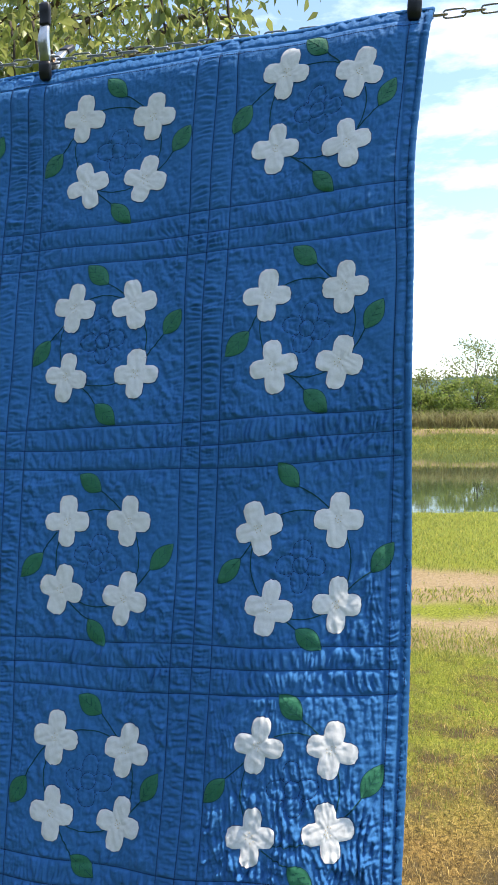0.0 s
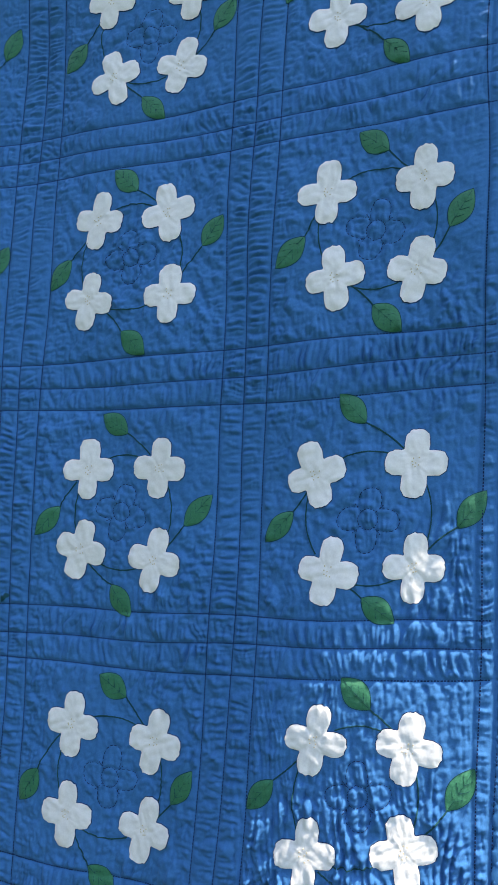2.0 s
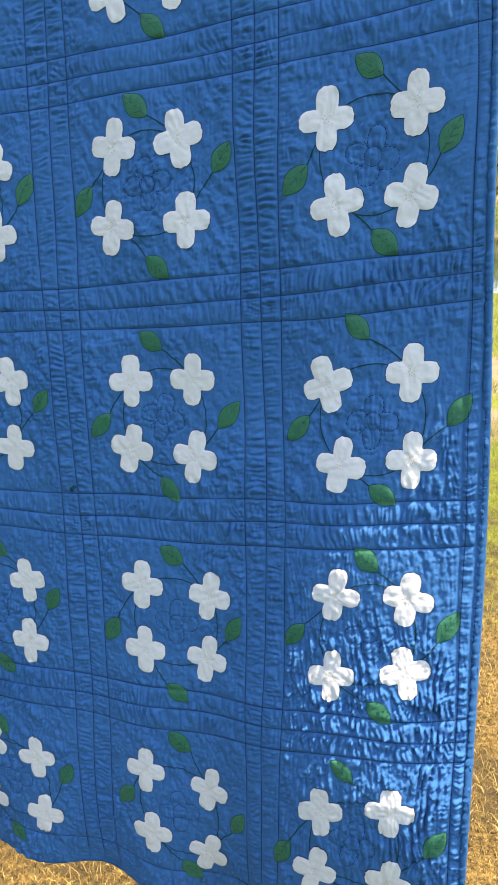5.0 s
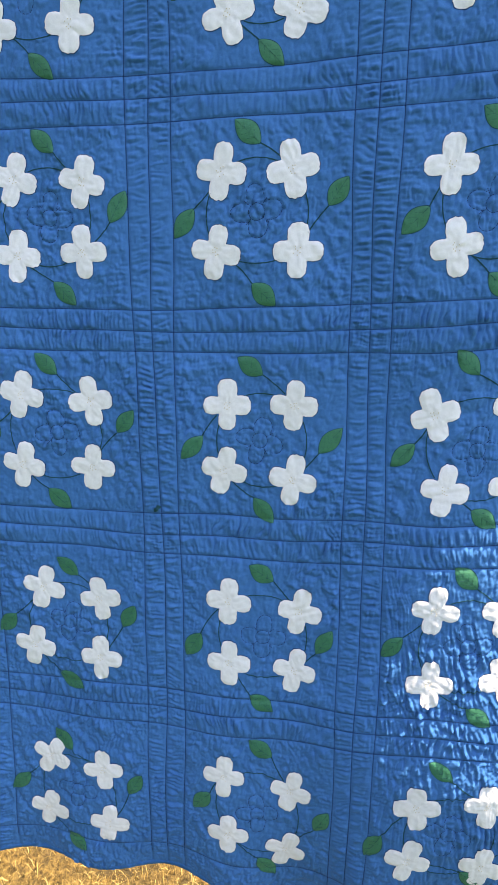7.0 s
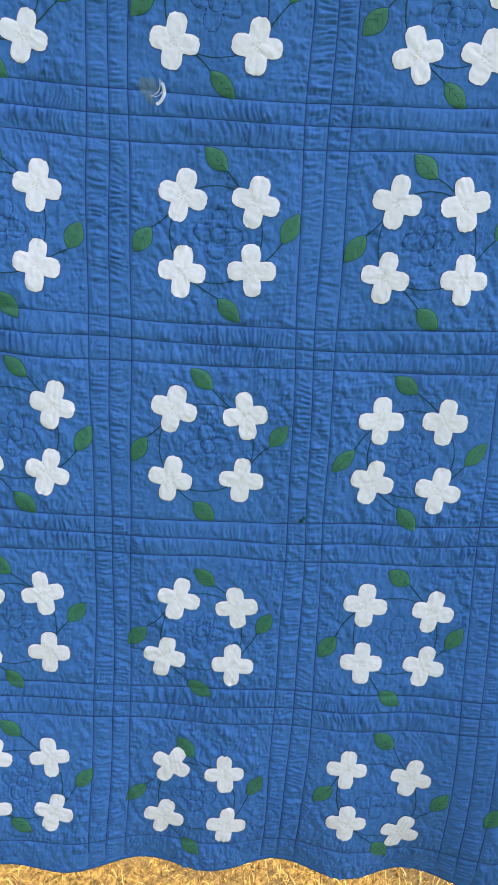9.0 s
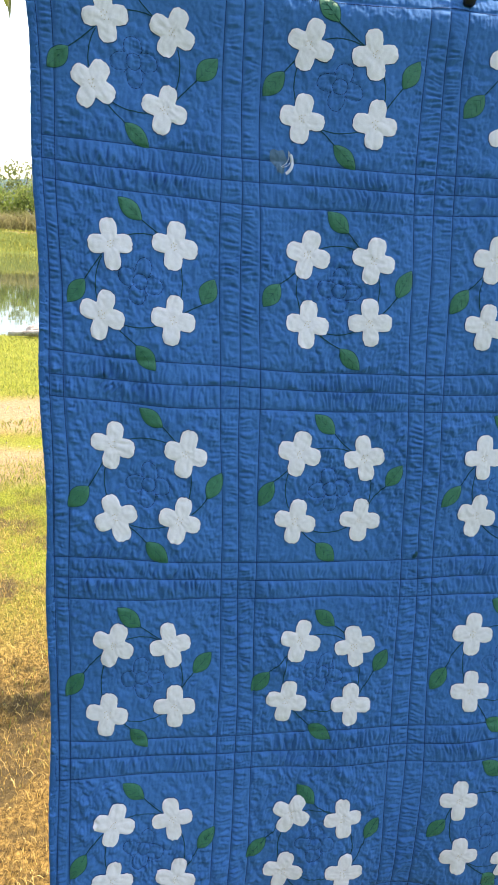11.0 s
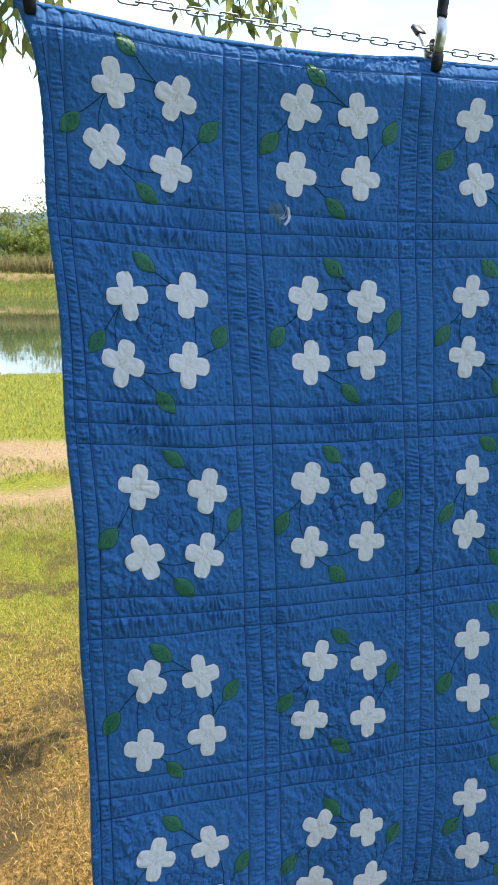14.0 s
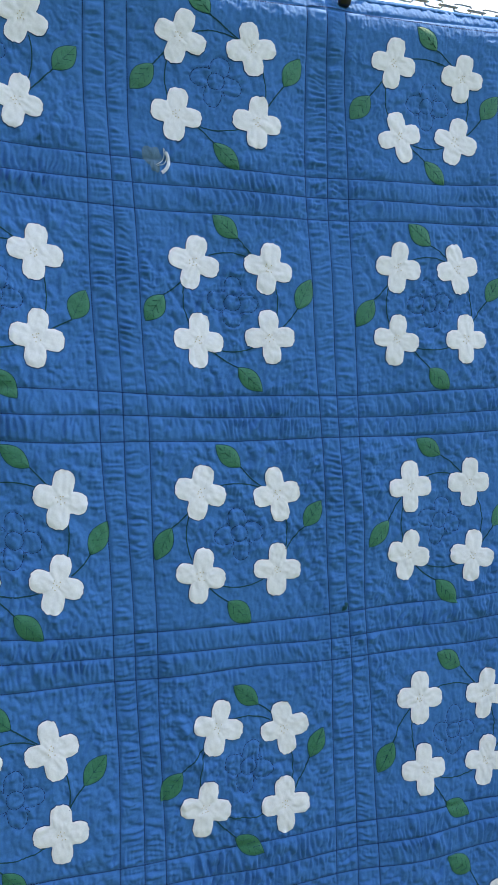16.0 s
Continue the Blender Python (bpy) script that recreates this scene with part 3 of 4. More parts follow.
quilt_block(4, 2, ((-0.084, 0.072, -2), (0.077, 0.073, -3), (-0.066, -0.072, 6), (0.070, -0.075, -13)),
            ((-0.009, 0.147), (-0.144, -0.020), (0.138, 0.013), (0.023, -0.146)))
quilt_block(4, 3, ((-0.087, 0.054, 16), (0.076, 0.064, -4), (-0.059, -0.096, -11), (0.078, -0.094, -4)),
            ((-0.027, 0.155), (-0.146, -0.027), (0.166, -0.010), (0.023, -0.157)))
quilt_block(4, 4, ((-0.065, 0.091, -9), (0.079, 0.086, -10), (-0.069, -0.075, -1), (0.079, -0.057, 12)),
            ((-0.005, 0.161), (-0.151, 0.006), (0.158, 0.032), (0.032, -0.140)))
quilt_block(4, 5, ((-0.080, 0.076, 5), (0.064, 0.095, -2), (-0.090, -0.055, -15), (0.065, -0.061, -10)),
            ((-0.037, 0.170), (-0.167, -0.026), (0.153, 0.031), (0.047, -0.100)))


def dress_block(col, row, flowers, leafs):
    cx, cz, seed = (col - 2.5) * PITCH, ROWTOP - (row - 1) * PITCH, col * 100 + row * 10
    rng = np.random.default_rng(seed)
    at = [np.array((cx + dx, cz + dz)) for dx, dz, _ in flowers]
    for k, (dx, dz, turn) in enumerate(flowers):
        flower(cx + dx, cz + dz, turn, seed + k)
    vines = []
    for a, c in ((0, 1), (1, 3), (3, 2), (2, 0)):
        vines.append(ribbon(curve(at[a], at[c], 0.15 + rng.uniform(-0.03, 0.03), 26, 0.03, 1), 0.0024))
    for k, (turn, root) in enumerate(((140, 1), (-128, 0), (55, 3), (-41, 2))):
        turn = turn + rng.uniform(-9, 9)
        p = np.array((cx + leafs[k][0], cz + leafs[k][1]))
        leaf(p[0], p[1], turn, seed + k)
        tail = p - 0.032 * np.array((math.cos(math.radians(turn)), math.sin(math.radians(turn))))
        vines.append(ribbon(curve(at[root], tail, rng.uniform(-0.08, 0.08), 26, 0.03), 0.0027))
        rim = []
        length, wide = leaf_size(seed + k)
        for q in np.linspace(0, 2, 41):
            g = q if q <= 1 else 2 - q
            u, o = (g - 0.5) * length * 1.02, math.copysign(1.03 * wide * math.sin(math.pi * g) ** 0.85 * (1 + 0.16 * (0.5 - g)) if 0 < g < 1 else 0, 1 - q)
            c, d = math.cos(math.radians(turn)), math.sin(math.radians(turn))
            rim.append((p[0] + u * c - o * d, p[1] + u * d + o * c))
        vines.append(ribbon(rim, 0.0011, 0.0008))
    part("vine", mesh("vine", *merged(vines), GREENTHREAD), quilt, "dark green embroidered vine and stems")
    mx, mz, turn, _ = MOTIFS[(col - 1) * 5 + row - 1]
    a = np.linspace(0, 2 * math.pi, 130)
    r = motif_radius(a, seed)
    lines = [ribbon(np.stack([mx + r * np.cos(a + turn), mz + r * np.sin(a + turn)], 1), 0.0013, 0.0006, True)]
    lines.append(ribbon(np.stack([mx + 0.016 * np.cos(a[::2]), mz + 0.016 * np.sin(a[::2])], 1), 0.0012, 0.0006, True))
    for k in range(4):
        g = turn + (k + 0.5) * math.pi / 2
        q = np.linspace(0.016, 0.032, 12)
        lines.append(ribbon(np.stack([mx + q * math.cos(g), mz + q * math.sin(g)], 1), 0.0012, 0.0006, True))
    part("quilted_motif", mesh("quilted_motif", *merged(lines), THREAD), quilt, "navy running stitch flower outline")


def build_quilt():
    """Padded front, plain back, and the turned binding on all four sides."""
    nx, nz = 830, 1030
    a, b = np.linspace(0, 1, nx)[None, :], np.linspace(0, 1, nz)[:, None]
    z = 0.045 + (2.235 - 0.045) * b + 0 * a
    lo, hi = edge_left(z), edge_right(z)
    x = lo + (hi - lo) * a
    zb, zt = edge_bottom(x), edge_top(x)
    z = zb + (zt - zb) * b
    lo, hi = edge_left(z), edge_right(z)
    x = lo + (hi - lo) * a
    part("front_cloth", mesh("front_cloth", on_quilt(x, z, relief(x, z)).reshape(-1, 3), grid_faces(nz, nx), BLUE), quilt, "puckered blue cotton patchwork")
    s = (slice(None, None, 30), slice(None, None, 30))
    part("back_cloth", mesh("back_cloth", on_quilt(x[s], z[s], -0.026).reshape(-1, 3), grid_faces(*x[s].shape), BACKING), quilt, "pale plain backing")
    for name, ex, ez in (("side_binding", x[:, 0], z[:, 0]), ("side_binding", x[:, -1], z[:, -1]), ("top_binding", x[-1], z[-1]), ("hem_binding", x[0], z[0])):
        n = len(ex)
        d = np.gradient(np.stack([ex, ez], 1), axis=0)
        d /= np.linalg.norm(d, axis=1, keepdims=True)
        inward = np.stack([-d[:, 1], d[:, 0]], 1)
        mid = np.array((0.0, 1.1))
        if ((mid - np.stack([ex, ez], 1)) * inward).sum() < 0:
            inward = -inward
        rows_ = []
        puff = 1 + 0.26 * vnoise(np.arange(n) * 0.36, np.zeros(n) + ez[0] * 9 + ex[0] * 5, 31)
        for w, h in ((0.011, 0.0012), (0.0095, 0.0036), (0.004, 0.0044), (-0.001, 0.0030), (-0.003, -0.004), (-0.002, -0.012), (0.003, -0.022), (0.011, -0.026)):
            px, pz = ex + inward[:, 0] * w * puff, ez + inward[:, 1] * w * puff
            rows_.append(on_quilt(px, pz, h * puff))
        part(name, mesh(name, np.stack(rows_).reshape(-1, 3), grid_faces(8, n), BINDING), quilt, "rounded blue edge binding")


def stitch_lines():
    for k, c in enumerate(VERTICALS):
        z = np.linspace(0.075 if abs(c) < 0.84 else 0.06, 2.19 if abs(c) < 0.84 else 2.215, 1250)
        x = c + seam_wave(z, k)
        if c < -0.8:
            x = x + 0.6 * (edge_left(z) + 0.884)
        if c > 0.8:
            x = x + (edge_right(z) - 0.872)
        part("stitch_line", mesh("stitch_line", *ribbon(np.stack([x, z], 1), 0.0021, 0.0009, True), THREAD), quilt, "navy quilting stitches")
    for k, c in enumerate(HORIZONTALS):
        x = np.linspace(-0.868, 0.858, 1020)
        z = c + seam_wave(x, k + 20)
        if c > 2:
            z = edge_top(x) - 0.045
        part("stitch_line", mesh("stitch_line", *ribbon(np.stack([x, z], 1), 0.0021, 0.0009, True), THREAD), quilt, "navy quilting stitches")


def torn_patch():
    """A worn hole with grey batting and a curl of white fray."""
    na, n = 30, 5
    s = np.arange(na) * 2 * math.pi / na
    r = 1 + 0.35 * vnoise(s * 1.7, s * 0, 41) + 0.2 * np.sin(3 * s)
    f = (np.arange(n) + 0.05)[:, None] / (n - 1)
    X = -0.354 + 0.017 * f * r * np.cos(s)
    Z = 1.852 + 0.024 * f * r * np.sin(s)
    H = relief(X, Z) + 0.0012 + 0.002 * (1 - f)
    part("torn_hole", mesh("torn_hole", on_quilt(X, Z, H).reshape(-1, 3), grid_faces(n, na, True), BATTING), quilt, "worn hole showing grey batting")
    threads = []
    rng = np.random.default_rng(4)
    for k in range(4):
        a = np.array((-0.333 + rng.uniform(-0.004, 0.004), 1.868 + rng.uniform(-0.008, 0.008)))
        c = np.array((-0.345 + rng.uniform(-0.008, 0.006), 1.834 + rng.uniform(-0.008, 0.01)))
        threads.append(ribbon(curve(a, c, rng.uniform(0.16, 0.28), 14), 0.0065 if k == 0 else 0.0014, 0.0040))
    part("frayed_thread", mesh("frayed_thread", *merged(threads), FRAY), quilt, "curl of white frayed thread")


def stain():
    s = np.arange(14) * 2 * math.pi / 14
    f = np.array([0.02, 0.5, 1.0])[:, None]
    r = 0.007 * (1 + 0.4 * np.sin(2 * s) + 0.2 * np.sin(5 * s))
    X, Z = -0.008 + f * r * np.cos(s), 0.983 + f * r * np.sin(s)
    part("stain", mesh("stain", on_quilt(X, Z, relief(X, Z) + 0.0012).reshape(-1, 3), grid_faces(3, 14, True), GREENTHREAD), quilt, "small dark green stain")


build_quilt()
stain()
for plan in PLANS:
    dress_block(*plan)
stitch_lines()
torn_patch()


# ---- chain and clamps ----
def chain_height(x):
    return 2.259 - 0.018 * x + 0.013 * x * x


def link_mesh():
    """One oval link of bent wire."""
    pts = []
    for k in range(20):
        a = 2 * math.pi * k / 20
        pts.append((0.0155 * math.copysign(1, math.cos(a)) * (abs(math.cos(a)) > 1e-6) + 0.0075 * math.cos(a), 0, 0.0075 * math.sin(a)))
    p = np.array(pts)
    verts = []
    for k in range(20):
        d = p[(k + 1) % 20] - p[k - 1]
        d /= np.linalg.norm(d)
        u = np.array((0, 1, 0))
        w = np.cross(d, u)
        for s in range(6):
            a = s * math.pi / 3
            verts.append(p[k] + 0.0021 * (u * math.cos(a) + w * math.sin(a)))
    faces = [(k * 6 + s, k * 6 + (s + 1) % 6, ((k + 1) % 20) * 6 + (s + 1) % 6, ((k + 1) % 20) * 6 + s) for k in range(20) for s in range(6)]
    return mesh("link", verts, faces, CHAIN)


chain = new("chain")
chain.location = (0, 0.022, 2.26)
tagged(chain, "galvanised steel chain stretched level as a clothes line", "chain")
link_data = link_mesh()
for k in range(-62, 63):
    x = k * 0.0375 + 0.009
    ob = part("link", link_data, chain)
    tip = math.degrees(math.atan(-0.018 + 0.026 * x))
    ob.matrix_local = pose(x, 0, chain_height(x) - 2.26, 0, 0, 0) @ pose(0, 0, 0, 20 if k % 2 else 108, 0, 0) @ pose(0, 0, 0, 0, -tip, 0)


def strap(points, widths, thick):
    """A bent flat bar: points in the y-z plane, widths across x, edges rounded."""
    p = np.array(points, float)
    d = np.gradient(p, axis=0)
    d /= np.linalg.norm(d, axis=1, keepdims=True)
    n = np.stack([-d[:, 1], d[:, 0]], 1)
    prof = [(-1, -0.5), (-0.8, -1), (0.8, -1), (1, -0.5), (1, 0.5), (0.8, 1), (-0.8, 1), (-1, 0.5)]
    verts = []
    for k in range(len(p)):
        for a, c in prof:
            q = p[k] + n[k] * c * thick[k] / 2
            verts.append((a * widths[k] * 0.68, q[0], q[1]))
    faces = [tuple(f) for f in grid_faces(len(p), 8, True)] + [tuple(range(8))[::-1], tuple(range(len(verts) - 8, len(verts)))]
    return verts, faces


def clamp(x, y, z, label, lean=0.0, turn=0.0):
    """A sheet-steel spring clamp with vinyl-dipped jaws and grips; z is the height of its jaw."""
    c = new("spring_clamp")
    c.matrix_world = pose(x, y, z, 0, lean, turn)
    tagged(c, label, "clamp", "clamps along the chain")

    def bar(name, pts, w, t, m, tag=""):
        part(name, mesh(name, *strap(pts, w, t), m), c, tag)
    bar("jaw_tip", [(-0.010, 0.0), (-0.014, 0.004), (-0.017, 0.016), (-0.018, 0.030), (-0.018, 0.038)],
        [0.015, 0.019, 0.021, 0.021, 0.0205], [0.006, 0.012, 0.014, 0.013, 0.0125], VINYL, "black vinyl jaw tip")
    bar("front_arm", [(-0.018, 0.036), (-0.019, 0.055), (-0.024, 0.074), (-0.026, 0.090), (-0.022, 0.108), (-0.020, 0.124)],
        [0.018, 0.019, 0.020, 0.019, 0.0165, 0.016], [0.008, 0.010, 0.013, 0.012, 0.009, 0.008], CLAMPSTEEL, "bright bent steel arm")
    bar("front_grip", [(-0.020, 0.118), (-0.019, 0.124), (-0.018, 0.136), (-0.020, 0.150), (-0.022, 0.164), (-0.021, 0.170)],
        [0.0175, 0.0195, 0.0185, 0.0195, 0.0185, 0.012], [0.012, 0.0135, 0.012, 0.0135, 0.012, 0.006], VINYL, "black vinyl grip")
    bar("jaw_tip", [(0.012, 0.004), (0.015, 0.008), (0.018, 0.020), (0.020, 0.036)],
        [0.015, 0.019, 0.021, 0.0205], [0.006, 0.012, 0.013, 0.0125], VINYL, "black vinyl jaw tip")
    bar("back_arm", [(0.020, 0.034), (0.026, 0.052), (0.040, 0.072), (0.058, 0.090), (0.074, 0.104)],
        [0.018, 0.020, 0.020, 0.018, 0.016], [0.008, 0.010, 0.012, 0.010, 0.008], CLAMPSTEEL, "bright bent steel arm")
    bar("back_grip", [(0.070, 0.101), (0.076, 0.106), (0.090, 0.116), (0.104, 0.128), (0.110, 0.132)],
        [0.0175, 0.0195, 0.0185, 0.0185, 0.012], [0.012, 0.0135, 0.012, 0.012, 0.006], VINYL, "black vinyl grip")
    coil = [(0.007 * math.cos(a * 0.9), 0.004 + 0.013 * math.cos(a), 0.062 + 0.013 * math.sin(a)) for a in np.linspace(0, 8 * math.pi, 70)]
    coil = [((k / 69 - 0.5) * 0.014, q[1], q[2]) for k, q in enumerate(coil)]
    part("spring", mesh("spring", *tube(coil, [0.0016] * 70, 5), SPRING), c, "rusty coil spring")
    part("rivet", mesh("rivet", *tube([(-0.013, 0.004, 0.062), (0.013, 0.004, 0.062)], [0.0035] * 2, 8), CLAMPSTEEL), c)
    return c


for cx, lean, label in ((0.042, 1.5, "steel spring clamp with black grips holding the quilt's middle"),
                        (-0.906, -4.0, "steel spring clamp with black grips holding a quilt corner"),
                        (0.866, 3.0, "steel spring clamp with black grips holding a quilt corner")):
    jaw = face_point(cx, float(edge_top(np.array(cx))) - 0.022)
    clamp(cx, float(jaw[1]) + 0.002, float(jaw[2]) - 0.012, label, lean)


# ---- land and water ----
def smooth(a, b, v):
    t = np.clip((v - a) / (b - a), 0, 1)
    return t * t * (3 - 2 * t)


def land(x, y):
    """Height of the ground: a level field, the pond's bed, and the far bank."""
    shore = 11.4 + 0.35 * np.sin(x * 0.21) + 0.2 * np.sin(x * 0.9)
    far = 43.0 + 0.8 * np.sin(x * 0.13 + 1)
    bed = smooth(0, 2.2, y - shore) * (1 - smooth(-1.8, 0.2, y - far))
    bank = 0.95 * smooth(0.0, 1.3, y - far)
    return (-0.17 - 0.9 * bed + bank + 0.02 * vnoise(x * 1.1, y * 1.1, 51) + 0.012 * vnoise(x * 4, y * 4, 52)
            - 0.035 * (near_line(y - 4.55, 0.4) + near_line(y - 6.15, 0.45)))


def spread(limits):
    return np.concatenate([np.linspace(a, b, n, endpoint=False) for a, b, n in limits] + [[limits[-1][1]]])


gx = spread(((-3000, -200, 6), (-200, -20, 14), (-20, -4, 24), (-4, 4, 80), (4, 20, 24), (20, 200, 14), (200, 3000, 6)))
gy = spread(((-3000, -100, 6), (-100, -4, 14), (-4, 9, 120), (9, 18, 50), (18, 40, 12), (40, 48, 40), (48, 200, 14), (200, 4500, 6)))
GX, GY = np.meshgrid(gx, gy)
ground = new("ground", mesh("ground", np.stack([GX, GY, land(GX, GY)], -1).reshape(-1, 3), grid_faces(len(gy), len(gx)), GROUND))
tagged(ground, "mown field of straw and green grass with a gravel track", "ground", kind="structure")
wx_, wy_ = np.meshgrid(np.linspace(-120, 120, 9), np.linspace(10.8, 45.2, 5))
water = new("water", mesh("water", np.stack([wx_, wy_, 0 * wx_ - 0.33], -1).reshape(-1, 3), grid_faces(5, 9), WATER))
tagged(water, "still pond reflecting trees and sky", "pond", kind="structure")


def hills():
    u, v = np.meshgrid(np.linspace(-1800, 1800, 240), np.linspace(0, 1, 14))
    crest = 66 + 12 * np.sin(u / 310 + 1.2) + 10 * np.sin(u / 130) + 5 * vnoise(u / 22, v * 3, 61) + 3 * vnoise(u / 7, v * 9, 62)
    y = 1150 + 420 * v + 60 * np.sin(u / 260)
    z = crest * np.sin(v * math.pi * 0.5) ** 0.8 + 3 * vnoise(u / 9, v * 40, 63) - 2
    ob = new("backdrop", mesh("backdrop", np.stack([u, y, z], -1).reshape(-1, 3), grid_faces(14, 240), HILL))
    tagged(ob, "wooded hills on the horizon, blue-green haze painted into the colour", "hills", kind="structure")


hills()


def sky_block():
    """Unseen leafy wall, behind and to the west, added to block the low sky."""
    a, v = np.meshgrid(np.linspace(math.radians(168), math.radians(292), 150), np.linspace(0, 1, 40))
    r = 13 + 1.5 * np.sin(a * 9) + 3.2 * v ** 2 + 0.8 * vnoise(a * 30, v * 9, 91) + 0.35 * vnoise(a * 90, v * 28, 92)
    top = 9.2 + 1.4 * np.sin(a * 13) + 1.1 * vnoise(a * 24, 0 * v, 93)
    x, y = r * np.cos(a), r * np.sin(a)
    z = -0.3 + top * v + 0.3 * vnoise(a * 70, v * 20, 94)
    ob = new("backdrop", mesh("backdrop", np.stack([x, y, z], -1).reshape(-1, 3), grid_faces(40, 150), SKYBLOCK))
    tagged(ob, "unseen dark green foliage wall, added to block the low sky", "woods", kind="structure")


sky_block()


def blades(name, n, xr, yr, height, wide, material, label, power=1.0, keep=None, seed=1, base=None):
    """Grass: bent blades of two faces each."""
    rng = np.random.default_rng(seed)
    x = np.clip(rng.normal((xr[0] + xr[1]) / 2, (xr[1] - xr[0]) * 0.3, n), xr[0] * 1.6, xr[1] * 1.6)
    y = yr[0] + (yr[1] - yr[0]) * (rng.uniform(0, 1, n) ** power) + rng.normal(0, 0.12, n)
    if keep is not None:
        m = keep(x, y, rng)
        x, y = x[m], y[m]
    n = len(x)
    z = land(x, y) if base is None else base(x, y)
    a, h = rng.uniform(0, 2 * math.pi, n), height * rng.uniform(0.45, 1.3, n)
    lean, w = rng.uniform(0.3, 1.5, n) * h, wide * rng.uniform(0.6, 1.4, n)
    la = rng.uniform(0, 2 * math.pi, n)
    cx, cy = np.cos(a) * w / 2, np.sin(a) * w / 2
    lx, ly = np.cos(la) * lean, np.sin(la) * lean
    tip = h * rng.uniform(0.6, 1, n)
    mx, my, mz = x + lx * 0.4, y + ly * 0.4, z + h * 0.62
    v = np.stack([np.stack([x - cx, y - cy, z - 0.004], 1), np.stack([x + cx, y + cy, z - 0.004], 1),
                  np.stack([mx + cx * 0.8, my + cy * 0.8, mz], 1), np.stack([mx - cx * 0.8, my - cy * 0.8, mz], 1),
                  np.stack([x + lx + cx * 0.15, y + ly + cy * 0.15, z + tip], 1), np.stack([x + lx - cx * 0.15, y + ly - cy * 0.15, z + tip], 1)], 1).reshape(-1, 3)
    i = np.arange(n) * 6
    f = np.concatenate([np.stack([i, i + 1, i + 2, i + 3], 1), np.stack([i + 3, i + 2, i + 4, i + 5], 1)])
    ob = new(name, mesh(name, v, f, material, False))
    return tagged(ob, label, "grass", kind="stuff")


def green_patch(x, y, rng):
    g = vnoise(x * 1.4 + 9, y * 1.2, 71) + 0.55 * (y - 2.3)
    return rng.uniform(-0.7, 0.7, len(x)) < g


def dry_patch(x, y, rng):
    return ~green_patch(x, y, rng) & (vnoise(x * 2.7, y * 2.7, 75) + rng.uniform(-0.5, 0.9, len(x)) > -0.25)


def off_track(x, y, rng):
    d = np.minimum(np.abs(y - 4.55) - 0.45, np.abs(y - 6.15) - 0.5)
    return (d + 0.25 * vnoise(x * 2, y * 2, 72) > 0) | (rng.uniform(0, 1, len(x)) < 0.04)


blades("dry_grass", 190000, (-2.5, 2.5), (-0.7, 4.2), 0.025, 0.0023, STRAW, "matted dry straw-coloured mown grass", 1.2, dry_patch, 11)
blades("grass", 80000, (-2.4, 2.4), (0.4, 4.3), 0.034, 0.0028, LAWN, "short green and yellow mown grass", 0.8, green_patch, 12)
blades("grass", 40000, (-3.2, 3.2), (3.6, 11.6), 0.05, 0.007, LAWN, "short green mown grass running down to the pond", 1.0, off_track, 13)
blades("bank_grass", 9000, (-14, 14), (42.9, 45.0), 0.16, 0.035, LAWN, "rough green grass on the far pond bank", 1.0, None, 14)
blades("reeds", 9000, (-14, 14), (46.2, 49.0), 1.1, 0.05, REED, "tall brown and green reeds along the far bank", 1.0, None, 15)


def gravel():
    rng = np.random.default_rng(5)
    v, f = [], []
    for k in range(1500):
        x = rng.uniform(-3.2, 3.2)
        y = (4.55 if rng.uniform() < 0.45 else 6.15) + rng.normal(0, 0.32)
        s = rng.uniform(0.004, 0.013)
        z = float(land(np.array(x), np.array(y)))
        o = len(v)
        a = rng.uniform(0, 6)
        for d in ((1, 0, 0.3), (0, 1, 0.25), (-1, 0, 0.35), (0, -1, 0.2), (0.1, 0.1, 0.8), (0, 0, -0.4)):
            q = np.array(d) * s * rng.uniform(0.7, 1.3, 3)
            v.append((x + q[0] * math.cos(a) - q[1] * math.sin(a), y + q[0] * math.sin(a) + q[1] * math.cos(a), z + q[2]))
        f += [(o + i, o + (i + 1) % 4, o + 4) for i in range(4)] + [(o + (i + 1) % 4, o + i, o + 5) for i in range(4)]
    tagged(new("gravel", mesh("gravel", v, f, PEBBLE, False)), "loose pale stones lying on the track", "gravel", kind="stuff")


gravel()


def boulder(x, y, size, label, seed):
    n, m = 12, 20
    a, b = np.meshgrid(np.linspace(0.02, math.pi - 0.02, n), np.arange(m) * 2 * math.pi / m, indexing="ij")
    d = np.stack([np.sin(a) * np.cos(b), np.sin(a) * np.sin(b), np.cos(a)], -1)
    r = 1 + 0.28 * vnoise(d[..., 0] * 2 + seed, d[..., 1] * 2 + d[..., 2] * 2, 81) + 0.1 * vnoise(d[..., 0] * 6, d[..., 2] * 6 + d[..., 1] * 5, 82)
    p = d * r[..., None] * np.array(size)
    ob = new("rock", mesh("rock", p.reshape(-1, 3), grid_faces(n, m, True), ROCK))
    ob.location = (x, y, float(land(np.array(x), np.array(y))) + size[2] * 0.45)
    return tagged(ob, label, "rock")


boulder(-1.15, 11.1, (0.28, 0.2, 0.12), "pale limestone rock on the pond's shore", 3)
boulder(-1.6, 11.2, (0.24, 0.2, 0.14), "pale limestone rock on the pond's shore", 7)
v, f = tube([(-2.1, 11.0, -0.13), (-1.75, 10.92, -0.10), (-1.4, 10.88, -0.07), (-1.1, 10.9, 0.05)], [0.035, 0.045, 0.035, 0.01], 8)
